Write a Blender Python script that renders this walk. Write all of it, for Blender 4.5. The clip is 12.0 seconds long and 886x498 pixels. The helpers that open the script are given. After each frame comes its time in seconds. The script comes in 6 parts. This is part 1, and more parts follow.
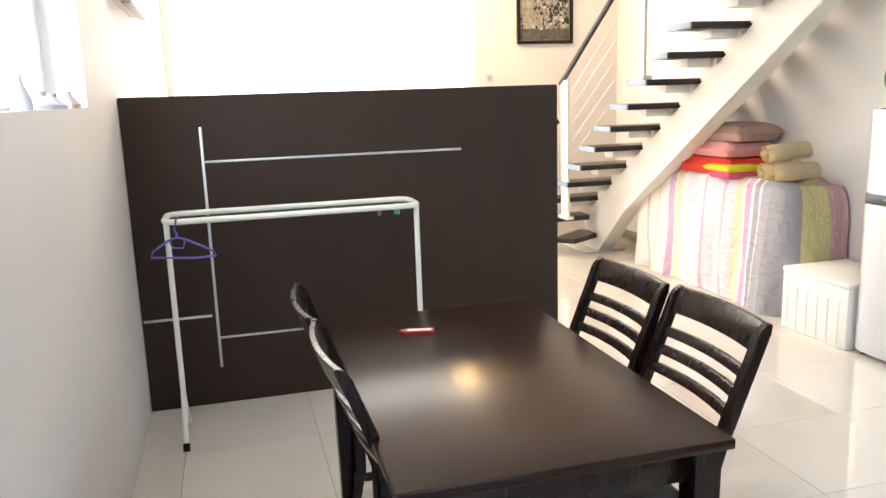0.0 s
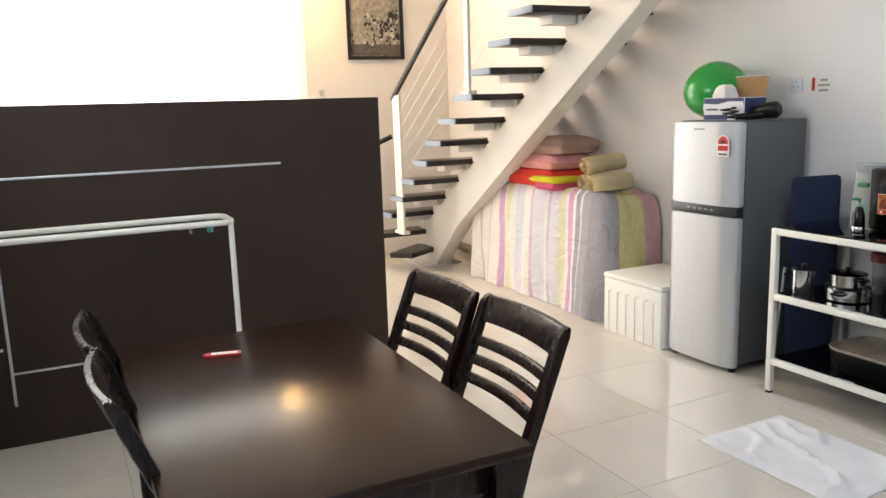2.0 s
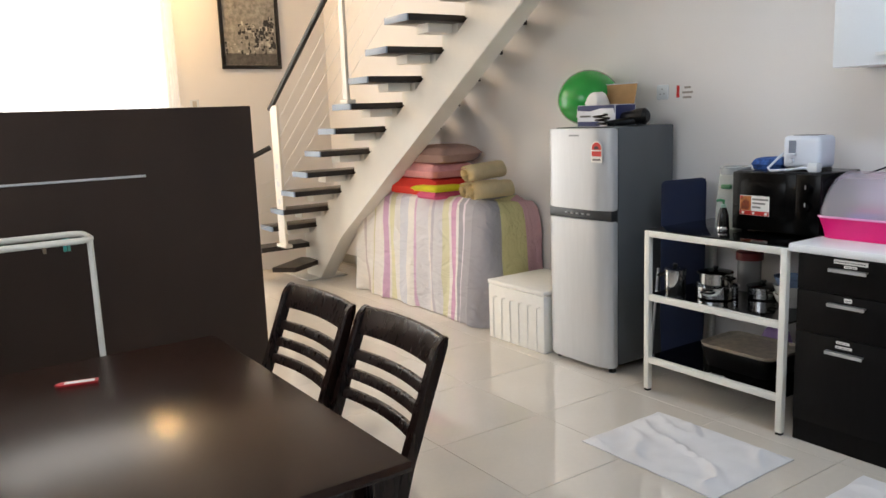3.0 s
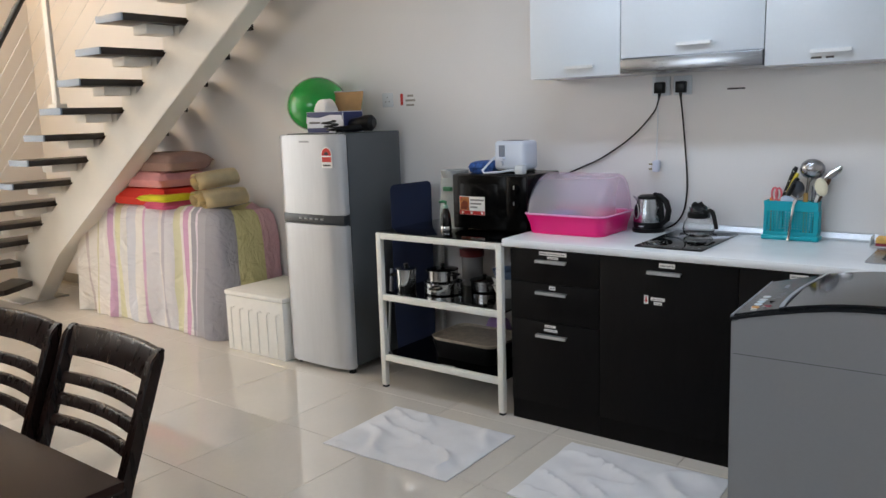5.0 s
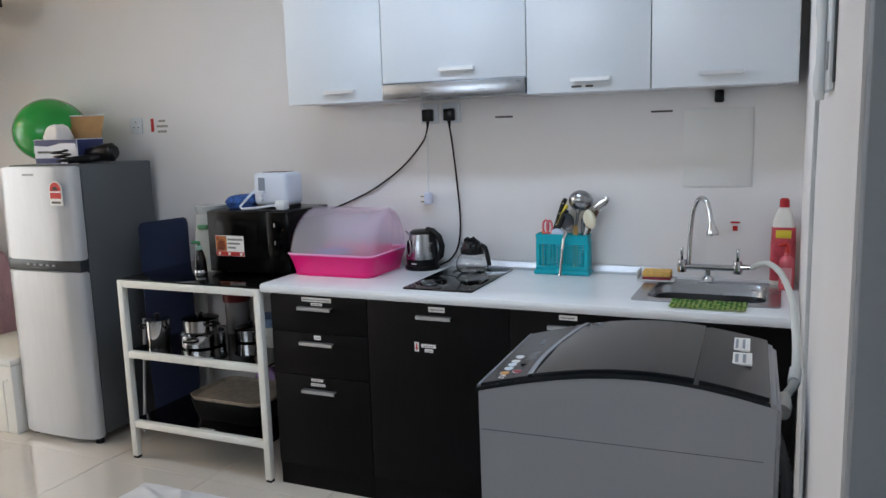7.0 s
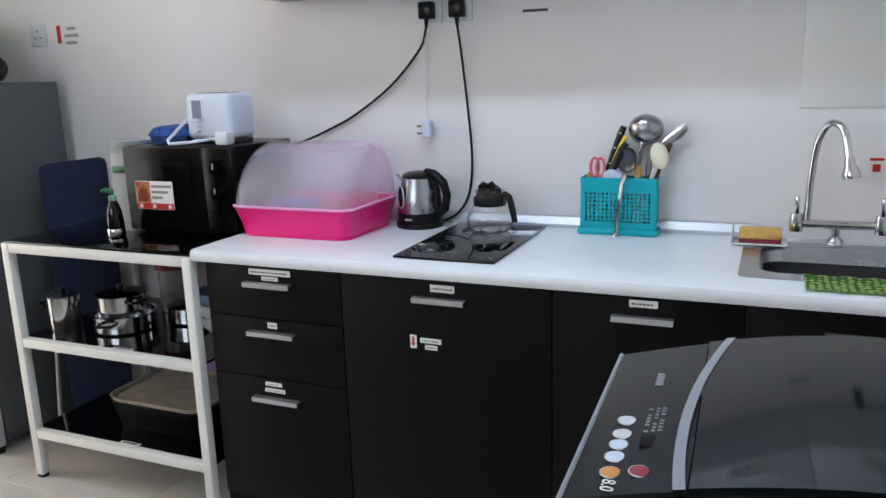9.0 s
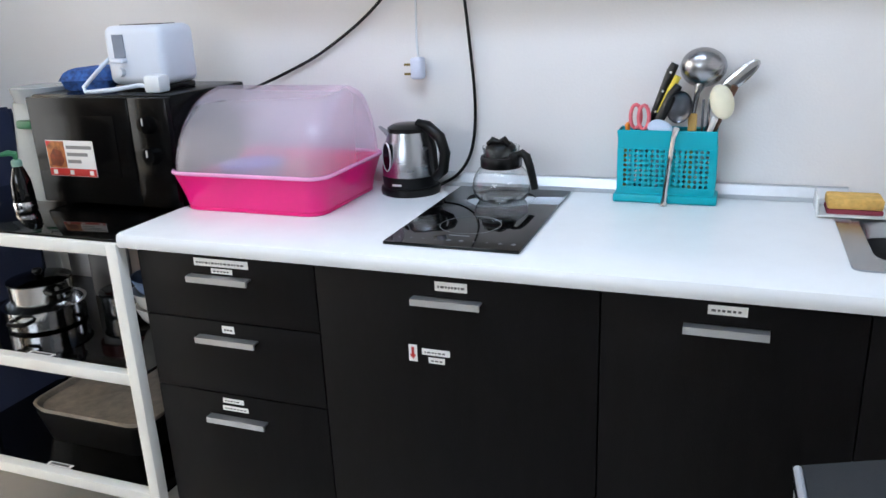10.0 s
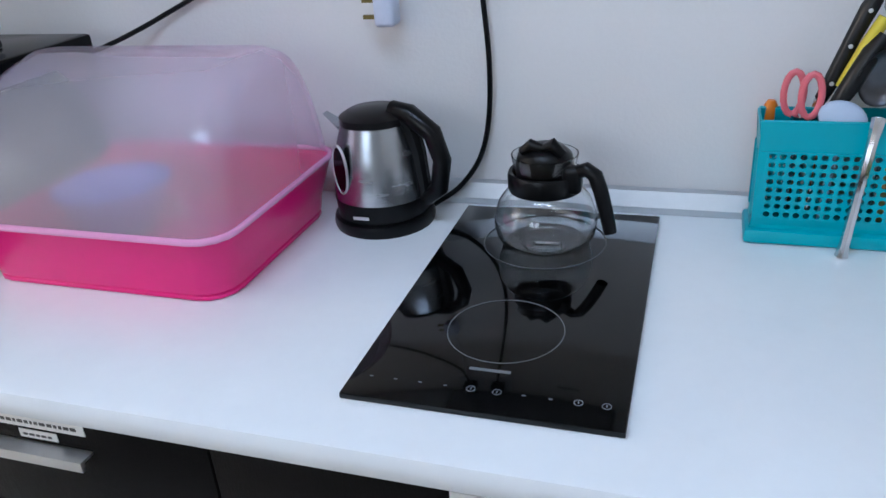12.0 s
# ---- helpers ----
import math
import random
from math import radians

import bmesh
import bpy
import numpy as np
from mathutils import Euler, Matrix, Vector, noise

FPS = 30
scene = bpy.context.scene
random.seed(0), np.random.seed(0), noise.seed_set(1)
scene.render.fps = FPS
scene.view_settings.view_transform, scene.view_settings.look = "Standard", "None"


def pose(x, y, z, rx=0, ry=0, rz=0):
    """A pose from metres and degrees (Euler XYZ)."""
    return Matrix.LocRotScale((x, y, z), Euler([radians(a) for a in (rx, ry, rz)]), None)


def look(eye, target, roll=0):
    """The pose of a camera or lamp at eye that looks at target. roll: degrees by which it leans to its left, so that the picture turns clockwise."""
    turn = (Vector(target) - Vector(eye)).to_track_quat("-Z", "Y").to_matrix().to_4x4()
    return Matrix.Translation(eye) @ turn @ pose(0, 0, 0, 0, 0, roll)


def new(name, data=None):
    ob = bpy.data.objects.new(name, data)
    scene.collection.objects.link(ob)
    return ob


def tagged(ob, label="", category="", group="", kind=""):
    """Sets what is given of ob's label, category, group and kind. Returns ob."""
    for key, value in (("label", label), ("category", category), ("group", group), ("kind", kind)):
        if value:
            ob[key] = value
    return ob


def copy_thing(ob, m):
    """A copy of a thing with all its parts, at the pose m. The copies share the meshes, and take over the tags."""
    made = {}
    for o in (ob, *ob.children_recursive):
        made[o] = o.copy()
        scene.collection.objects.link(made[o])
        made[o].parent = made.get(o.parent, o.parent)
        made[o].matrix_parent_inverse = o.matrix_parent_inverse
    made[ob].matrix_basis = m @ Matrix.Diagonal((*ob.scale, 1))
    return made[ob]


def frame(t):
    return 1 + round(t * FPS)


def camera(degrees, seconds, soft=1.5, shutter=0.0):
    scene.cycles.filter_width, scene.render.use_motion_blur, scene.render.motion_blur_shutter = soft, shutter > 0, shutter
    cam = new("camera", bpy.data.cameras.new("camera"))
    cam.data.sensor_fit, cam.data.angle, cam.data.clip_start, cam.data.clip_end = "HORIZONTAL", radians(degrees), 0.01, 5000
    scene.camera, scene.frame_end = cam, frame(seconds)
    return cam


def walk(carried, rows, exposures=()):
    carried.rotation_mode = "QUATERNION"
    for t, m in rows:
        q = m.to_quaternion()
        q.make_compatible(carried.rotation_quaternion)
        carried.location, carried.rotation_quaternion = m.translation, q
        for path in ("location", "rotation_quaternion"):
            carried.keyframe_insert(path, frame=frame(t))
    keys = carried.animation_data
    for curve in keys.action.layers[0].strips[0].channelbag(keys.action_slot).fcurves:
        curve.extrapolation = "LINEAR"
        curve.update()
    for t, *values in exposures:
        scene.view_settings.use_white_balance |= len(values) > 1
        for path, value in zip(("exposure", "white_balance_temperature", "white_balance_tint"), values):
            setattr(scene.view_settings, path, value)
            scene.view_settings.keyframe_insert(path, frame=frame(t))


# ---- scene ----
cam = camera(59.2, 12.0)
PATH = [
    (0, (0.15, -0.06, 1.569), (-1.744, 0.447, 1.178), -1.9),
    (0.5, (0.124, 0.028, 1.544), (-1.751, 0.605, 1.157), -1.9),
    (1, (0.12, 0.049, 1.542), (-1.725, 0.719, 1.158), -1.8),
    (1.5, (0.114, 0.08, 1.538), (-1.698, 0.839, 1.164), -1.8),
    (2, (0.126, 0.104, 1.533), (-1.643, 0.967, 1.175), -1.8),
    (2.5, (0.105, 0.143, 1.521), (-1.605, 1.122, 1.178), -2.0),
    (3, (0.088, 0.179, 1.513), (-1.542, 1.287, 1.174), -2.2),
    (4.8, (0.179, 0.2, 1.5), (-1.058, 1.733, 1.16), -1.8),
    (5, (0.174, 0.215, 1.5), (-1.021, 1.782, 1.159), -1.8),
    (5.5, (0.189, 0.24, 1.5), (-0.886, 1.892, 1.161), -1.6),
    (6, (0.2, 0.297, 1.496), (-0.759, 2.021, 1.163), -1.5),
    (6.5, (0.212, 0.462, 1.513), (-0.663, 2.23, 1.186), -1.6),
    (7, (0.19, 0.666, 1.531), (-0.609, 2.474, 1.226), -1.7),
    (7.2, (0.162, 0.749, 1.539), (-0.602, 2.575, 1.249), -1.6),
    (8.8, (-0.189, 1.432, 1.413), (-0.931, 3.249, 1.027), -1.5),
    (9, (-0.24, 1.532, 1.393), (-1.014, 3.323, 0.954), -1.8),
    (9.5, (-0.401, 1.749, 1.401), (-1.16, 3.514, 0.847), -2.6),
    (10, (-0.519, 1.987, 1.392), (-1.204, 3.762, 0.775), -2.4),
    (10.5, (-0.604, 2.238, 1.383), (-1.237, 4.012, 0.712), -3.2),
    (11, (-0.741, 2.451, 1.378), (-1.253, 4.24, 0.645), -3.1),
    (11.5, (-0.828, 2.644, 1.365), (-1.264, 4.428, 0.575), -2.5),
    (11.7, (-0.843, 2.702, 1.373), (-1.318, 4.455, 0.547), -3.3),
    (12, (-0.863, 2.808, 1.397), (-1.455, 4.49, 0.521), -4.4),
]
EXPOSURES = [(0, -0.38, 6500, 10), (1.0, -0.53, 6500, 10), (1.5, -0.66, 6500, 10), (2.5, -1.06, 6500, 10), (5.5, -1.42, 6350, 10), (7.0, -1.42, 6200, 10), (9.0, -1.1, 6150, 10), (10.5, -0.66, 6100, 10), (11.5, -1.02, 6000, 10), (12.0, -1.2, 5750, 10)]
walk(cam, [(t, look(e, g, r)) for t, e, g, r in PATH], EXPOSURES)

# ---- world, sun, lamps ----
world = bpy.data.worlds.new("world")
scene.world = world
world.use_nodes = True
_sky = world.node_tree.nodes.new("ShaderNodeTexSky")
_sky.sky_type, _sky.sun_disc = "NISHITA", False
_sky.sun_elevation, _sky.sun_rotation = radians(50), radians(-70)
world.node_tree.links.new(_sky.outputs[0], world.node_tree.nodes["Background"].inputs[0])
world.node_tree.nodes["Background"].inputs[1].default_value = 0.15


def area_lamp(name, eye, target, sx, sy, watts, colour):
    d = bpy.data.lights.new(name, "AREA")
    d.shape, d.size, d.size_y, d.energy, d.color = "RECTANGLE", sx, sy, watts, colour
    ob = new(name, d)
    ob.matrix_world = look(eye, target)
    return ob


FAR_X, LEFT_Y, KIT_Y, BACK_X, HALL_Y, SIDE_X = -7.5, -0.56, 3.95, 2.6, 1.48, 0.25
LOFT_Z, TOP_Z, LOFT_X = 2.65, 5.0, -3.2
area_lamp("window_light_far", (FAR_X - 0.02, 0.95, 2.25), (0, 0.95, 2.25), 2.68, 4.25, 245, (1.0, 0.965, 0.89))
area_lamp("window_light_left", (-2.19, LEFT_Y - 0.1, 2.02), (-2.19, 2, 2.02), 1.76, 0.86, 45, (0.85, 0.93, 1.0))
area_lamp("window_light_back", (BACK_X - 0.06, 0.6, 1.5), (-2, 1.4, 1.2), 1.7, 1.9, 28, (0.68, 0.83, 1.0))
area_lamp("kitchen_ceiling_light", (-1.1, 2.85, LOFT_Z - 0.055), (-1.1, 2.85, 0), 1.2, 0.16, 38, (0.66, 0.80, 1.0))
LAMP_AT = (-6.9, 1.92, 2.9)


# ---- materials ----
def lin(h):
    v = [int(h[i:i + 2], 16) / 255 for i in (0, 2, 4)]
    return tuple(c / 12.92 if c < 0.04045 else ((c + 0.055) / 1.055) ** 2.4 for c in v)


def mat(name, colour, rough=0.5, metal=0.0, var=0.08, scale=6.0, bump=0.0, fine=90.0, coat=0.0, glass=0.0, ior=1.45, rand=0.0, stretch=(1, 1, 1), rvar=0.15, alpha=1.0, spec=0.5):
    """Paint with broad and fine variation, uneven gloss and fine relief."""
    m = bpy.data.materials.new(name)
    m.use_nodes = True
    n, k = m.node_tree.nodes, m.node_tree.links
    b = n["Principled BSDF"]
    co = n.new("ShaderNodeTexCoord")
    mp = n.new("ShaderNodeMapping")
    mp.inputs["Scale"].default_value = stretch
    k.new(co.outputs["Object"], mp.inputs[0])
    big, small = n.new("ShaderNodeTexNoise"), n.new("ShaderNodeTexNoise")
    big.inputs["Scale"].default_value, small.inputs["Scale"].default_value = scale, fine
    big.inputs["Detail"].default_value = 5
    k.new(mp.outputs[0], big.inputs["Vector"])
    k.new(mp.outputs[0], small.inputs["Vector"])
    add = n.new("ShaderNodeMath")
    add.operation = "MULTIPLY_ADD"
    add.inputs[1].default_value = 0.35
    k.new(small.outputs[0], add.inputs[0])
    k.new(big.outputs[0], add.inputs[2])
    mix = n.new("ShaderNodeMix")
    mix.data_type = "RGBA"
    c = lin(colour) if isinstance(colour, str) else colour
    lo, hi = [max(0, v * (1 - var)) for v in c], [min(1, v * (1 + var)) for v in c]
    mix.inputs[6].default_value, mix.inputs[7].default_value = (*lo, 1), (*hi, 1)
    rng = n.new("ShaderNodeMapRange")
    rng.inputs[1].default_value, rng.inputs[2].default_value = 0.4, 0.95
    k.new(add.outputs[0], rng.inputs[0])
    k.new(rng.outputs[0], mix.inputs[0])
    out = mix.outputs[2]
    if rand:
        info, hsv = n.new("ShaderNodeObjectInfo"), n.new("ShaderNodeHueSaturation")
        r2 = n.new("ShaderNodeMapRange")
        r2.inputs[3].default_value, r2.inputs[4].default_value = 1 - rand, 1 + rand
        k.new(info.outputs["Random"], r2.inputs[0])
        k.new(r2.outputs[0], hsv.inputs["Value"])
        k.new(out, hsv.inputs["Color"])
        out = hsv.outputs[0]
    k.new(out, b.inputs["Base Color"])
    rr = n.new("ShaderNodeMapRange")
    rr.inputs[3].default_value, rr.inputs[4].default_value = rough * (1 - rvar), min(1, rough * (1 + rvar))
    k.new(big.outputs[0], rr.inputs[0])
    k.new(rr.outputs[0], b.inputs["Roughness"])
    b.inputs["Metallic"].default_value = metal
    b.inputs["Coat Weight"].default_value = coat
    b.inputs["Coat Roughness"].default_value = 0.08
    b.inputs["Transmission Weight"].default_value = glass
    b.inputs["IOR"].default_value = ior
    b.inputs["Alpha"].default_value = alpha
    b.inputs["Specular IOR Level"].default_value = spec
    if bump:
        bp = n.new("ShaderNodeBump")
        bp.inputs["Strength"].default_value, bp.inputs["Distance"].default_value = bump, 0.004
        k.new(small.outputs[0], bp.inputs["Height"])
        k.new(bp.outputs[0], b.inputs["Normal"])
    return m


def glow(name, colour, strength):
    m = bpy.data.materials.new(name)
    m.use_nodes = True
    b = m.node_tree.nodes["Principled BSDF"]
    b.inputs["Base Color"].default_value = (*colour, 1)
    b.inputs["Emission Color"].default_value = (*colour, 1)
    b.inputs["Emission Strength"].default_value = strength
    return m


WALL = mat("cream_wall_paint", "e8e5e3", 0.75, var=0.03, scale=1.5, bump=0.15, fine=160)
CEIL = mat("ceiling_paint", "f1eee8", 0.85, var=0.02, scale=1.5)
TILE = mat("polished_tile", "ddd6cb", 0.03, var=0.05, scale=2.2, fine=40, rand=0.03, rvar=0.4, spec=0.9, ior=1.6)
GROUT = mat("grout", "9d968a", 0.9, var=0.1, scale=20)
BOARD = mat("dark_laminate", "3a2e28", 0.6, spec=0.25, var=0.16, scale=3, fine=220, bump=0.25, stretch=(1, 1, 0.6))
STRIP = mat("brushed_aluminium", "d3d5d7", 0.42, 1.0, var=0.03, scale=60)
WENGE = mat("wenge_stained_wood", "2a1710", 0.25, spec=0.36, var=0.12, scale=4, fine=40, stretch=(1, 7, 7), rvar=0.12)
WENGE_Z = mat("wenge_stained_frame", "1d0f0b", 0.28, var=0.3, scale=7, fine=60, stretch=(9, 9, 1), coat=0.15, spec=0.35)
WHITE_METAL = mat("white_powder_coat", "eceae2", 0.4, var=0.04, scale=9, bump=0.05)
WHITE_PAINT = mat("white_gloss_laminate", "dbe0e4", 0.22, var=0.02, scale=3)
BLACK_LAM = mat("black_wood_laminate", "0e0c0c", 0.5, var=0.35, scale=9, fine=120, stretch=(6, 6, 1), bump=0.15, spec=0.13)
COUNTER = mat("white_worktop", "eef1f3", 0.25, var=0.02, scale=12)
BLACK_GLASS = mat("black_glass", "050505", 0.05, var=0.1, scale=5, spec=0.45)
BLACK_PLASTIC = mat("black_plastic", "0a0a0b", 0.3, var=0.15, scale=20, spec=0.3)
STEEL = mat("brushed_steel", "a9adb2", 0.27, 1.0, var=0.03, scale=12, stretch=(1, 1, 6), rvar=0.05)
CHROME = mat("chrome", "cfd0d2", 0.13, 1.0, var=0.03, scale=9)
FRIDGE = mat("silver_door_film", "c3c5c8", 0.34, 0.35, var=0.04, scale=5, stretch=(10, 1, 1))
FRIDGE_SIDE = mat("grey_fridge_side", "595d60", 0.5, 0.1, var=0.05, scale=4, bump=0.15, fine=220)
GREY_PLASTIC = mat("grey_washer_steel", "989ba0", 0.42, 0.1, var=0.04, scale=3, bump=0.04)
WASH_DARK = mat("charcoal_washer_top", "1e2023", 0.22, var=0.1, scale=4, spec=0.35)
LID_GLASS = mat("smoked_lid_glass", "14181e", 0.06, var=0.15, scale=3, spec=0.55)
PAPER = mat("white_label_paper", "eceae6", 0.6, var=0.03, scale=20)
INK = mat("dark_print", "55514f", 0.6)
RED_INK = mat("red_print", "c02a24", 0.5)
LINEN = mat("white_towel_cotton", "e8e8ea", 0.95, var=0.05, scale=9, bump=0.6, fine=320)
FOAM = mat("white_expanded_foam", "f2f0ea", 0.75, var=0.03, scale=20, bump=0.35, fine=180)


# ---- mesh helpers ----
def origin(ob):
    v = Vector((0, 0, 0))
    while ob:
        v = v + ob.location
        ob = ob.parent
    return v


def part(name, bm, material, parent=None, label="", local=False, smooth=True):
    """Links a bmesh as one mesh object, under a thing or a part, or as a thing of its own."""
    bmesh.ops.recalc_face_normals(bm, faces=bm.faces)
    loc = Vector((0, 0, 0))
    if not local:
        if parent:
            bmesh.ops.translate(bm, vec=-origin(parent), verts=bm.verts)
        else:
            xs, ys, zs = zip(*[v.co for v in bm.verts])
            loc = Vector(((min(xs) + max(xs)) / 2, (min(ys) + max(ys)) / 2, min(zs)))
            bmesh.ops.translate(bm, vec=-loc, verts=bm.verts)
    me = bpy.data.meshes.new(name)
    bm.to_mesh(me)
    bm.free()
    me.materials.append(material)
    if smooth:
        me.shade_smooth()
        me.set_sharp_from_angle(angle=radians(35))
    ob = new(name, me)
    ob.location = loc
    if parent:
        ob.parent = parent
    if label:
        ob["label"] = label
    return ob


def thing(name, label, category, at, group="", kind="", turn=0.0):
    ob = new(name)
    ob.empty_display_size = 0.05
    ob.matrix_basis = pose(*at, 0, 0, turn)
    return tagged(ob, label, category, group, kind)


def box(bm, x0, x1, y0, y1, z0, z1, bevel=0.0, seg=2):
    m = Matrix.LocRotScale(((x0 + x1) / 2, (y0 + y1) / 2, (z0 + z1) / 2), None, (abs(x1 - x0), abs(y1 - y0), abs(z1 - z0)))
    vs = bmesh.ops.create_cube(bm, size=1, matrix=m)["verts"]
    if bevel:
        es = list({e for v in vs for e in v.link_edges})
        bmesh.ops.bevel(bm, geom=es, offset=bevel, segments=seg, profile=0.5, affect="EDGES")
    return bm


def boxm(x0, x1, y0, y1, z0, z1, bevel=0.0, seg=2):
    return box(bmesh.new(), x0, x1, y0, y1, z0, z1, bevel, seg)


def tube(bm, pts, r, segs=8, close=False, caps=True):
    """A round bar along points; r may be one radius or one for each point."""
    pts = [Vector(p) for p in pts]
    rings, n = [], len(pts)
    side = None
    for i, p in enumerate(pts):
        a, b = pts[(i - 1) % n] if (i or close) else p, pts[(i + 1) % n] if (i < n - 1 or close) else p
        d = (b - a).normalized()
        if side is None:
            side = d.orthogonal().normalized()
        side = (side - d * side.dot(d)).normalized()
        up = d.cross(side)
        rr = r[i] if isinstance(r, (list, tuple)) else r
        rings.append([bm.verts.new(p + (side * math.cos(2 * math.pi * j / segs) + up * math.sin(2 * math.pi * j / segs)) * rr) for j in range(segs)])
    for i in range(n if close else n - 1):
        A, B = rings[i], rings[(i + 1) % n]
        for j in range(segs):
            bm.faces.new((A[j], A[(j + 1) % segs], B[(j + 1) % segs], B[j]))
    if caps and not close:
        bm.faces.new(rings[0][::-1])
        bm.faces.new(rings[-1])
    return bm


def tubem(pts, r, segs=8, close=False):
    return tube(bmesh.new(), pts, r, segs, close)


def lathe(bm, profile, centre=(0, 0, 0), segs=28, sx=1.0, sy=1.0):
    """Turns (radius, height) pairs round the upright axis through centre."""
    c, rings = Vector(centre), []
    for r, z in profile:
        if r < 1e-5:
            rings.append([bm.verts.new(c + Vector((0, 0, z)))])
        else:
            rings.append([bm.verts.new(c + Vector((sx * r * math.cos(2 * math.pi * j / segs), sy * r * math.sin(2 * math.pi * j / segs), z))) for j in range(segs)])
    for A, B in zip(rings, rings[1:]):
        for j in range(segs):
            q = [A[j % len(A)], A[(j + 1) % len(A)], B[(j + 1) % len(B)], B[j % len(B)]]
            q = list(dict.fromkeys(q))
            if len(q) > 2:
                bm.faces.new(q)
    return bm


def lathem(profile, centre=(0, 0, 0), segs=28, sx=1.0, sy=1.0):
    return lathe(bmesh.new(), profile, centre, segs, sx, sy)


def prism(bm, outline, axis, a, b):
    """An outline in the two other axes, drawn out along one axis from a to b."""
    def at(p, q, v):
        return {"x": (v, p, q), "y": (p, v, q), "z": (p, q, v)}[axis]
    A, B = [bm.verts.new(at(p, q, a)) for p, q in outline], [bm.verts.new(at(p, q, b)) for p, q in outline]
    bm.faces.new(A)
    bm.faces.new(B[::-1])
    for i in range(len(A)):
        j = (i + 1) % len(A)
        bm.faces.new((A[i], B[i], B[j], A[j]))
    return bm


def prismm(outline, axis, a, b):
    return prism(bmesh.new(), outline, axis, a, b)


def rounded(w, d, r, n=4):
    """Corners of a rounded rectangle round the origin."""
    pts = []
    for cx, cy, a in ((w / 2 - r, d / 2 - r, 0), (-w / 2 + r, d / 2 - r, 90), (-w / 2 + r, -d / 2 + r, 180), (w / 2 - r, -d / 2 + r, 270)):
        for i in range(n + 1):
            t = radians(a + 90 * i / n)
            pts.append((cx + r * math.cos(t), cy + r * math.sin(t)))
    return pts


def loft(bm, rings, cap0=True, cap1=True):
    R = [[bm.verts.new(p) for p in ring] for ring in rings]
    for A, B in zip(R, R[1:]):
        for i in range(len(A)):
            j = (i + 1) % len(A)
            bm.faces.new((A[i], A[j], B[j], B[i]))
    if cap0:
        bm.faces.new(R[0][::-1])
    if cap1:
        bm.faces.new(R[-1])
    return bm


def shift(bm, x=0, y=0, z=0):
    bmesh.ops.translate(bm, vec=(x, y, z), verts=bm.verts)
    return bm


def turned(bm, angle, axis, centre=(0, 0, 0)):
    bmesh.ops.rotate(bm, cent=centre, matrix=Matrix.Rotation(radians(angle), 3, axis), verts=bm.verts)
    return bm


def holed_wall(axis, at0, at1, u0, u1, z0, z1, holes):
    """A wall with openings right through it; axis is the one across its thickness."""
    bm = bmesh.new()
    us = sorted({u0, u1, *[v for h in holes for v in h[:2]]})
    zs = sorted({z0, z1, *[v for h in holes for v in h[2:]]})
    for a, b in zip(us, us[1:]):
        for c, d in zip(zs, zs[1:]):
            if any(h[0] <= a and b <= h[1] and h[2] <= c and d <= h[3] for h in holes):
                continue
            box(bm, *((at0, at1, a, b) if axis == "x" else (a, b, at0, at1)), c, d)
    bmesh.ops.remove_doubles(bm, verts=bm.verts, dist=1e-5)
    return bm


# ---- the room ----
T = 0.2
tagged(part("wall_kitchen", boxm(FAR_X - T, SIDE_X, KIT_Y, KIT_Y + T, 0, TOP_Z), WALL, smooth=False), "cream painted wall behind the kitchen counter", "wall", kind="structure")
tagged(part("wall_side", boxm(SIDE_X, SIDE_X + T, HALL_Y, KIT_Y + T, 0, LOFT_Z), WALL, smooth=False), "white painted wall beside the sink", "wall", kind="structure")
tagged(part("wall_hall", boxm(SIDE_X + T, BACK_X + T, HALL_Y, HALL_Y + T, 0, LOFT_Z), WALL, smooth=False), "plain white painted entry wall", "wall", kind="structure")
tagged(part("wall_far", holed_wall("x", FAR_X - T, FAR_X, LEFT_Y - T, KIT_Y, 0, TOP_Z, [(-0.4, 2.3, 0.1, 4.4)]), WALL, smooth=False), "cream end wall with a tall window", "wall", kind="structure")
tagged(part("wall_left", holed_wall("y", LEFT_Y - T, LEFT_Y, FAR_X, BACK_X + T, 0, TOP_Z, [(-3.08, -1.3, 1.56, 2.45)]), WALL, smooth=False), "white painted wall with a window", "wall", kind="structure")
tagged(part("wall_back", holed_wall("x", BACK_X, BACK_X + T, LEFT_Y, HALL_Y, 0, TOP_Z, [(-0.3, 1.5, 0.4, 2.4)]), WALL, smooth=False), "plain white wall with a window", "wall", kind="structure")
tagged(part("ceiling_loft", boxm(LOFT_X, BACK_X, LEFT_Y, KIT_Y, LOFT_Z, LOFT_Z + 0.2), CEIL, smooth=False), "white ceiling under the loft", "ceiling", kind="structure")
tagged(part("ceiling", boxm(FAR_X - T, BACK_X + T, LEFT_Y - T, KIT_Y + T, TOP_Z, TOP_Z + 0.15), CEIL, smooth=False), "high white ceiling", "ceiling", kind="structure")
floor = tagged(part("floor", boxm(FAR_X - T, BACK_X + T, LEFT_Y - T, KIT_Y + T, -0.15, -0.003), GROUT, smooth=False), "polished beige floor tiles with thin joints", "floor", kind="structure")

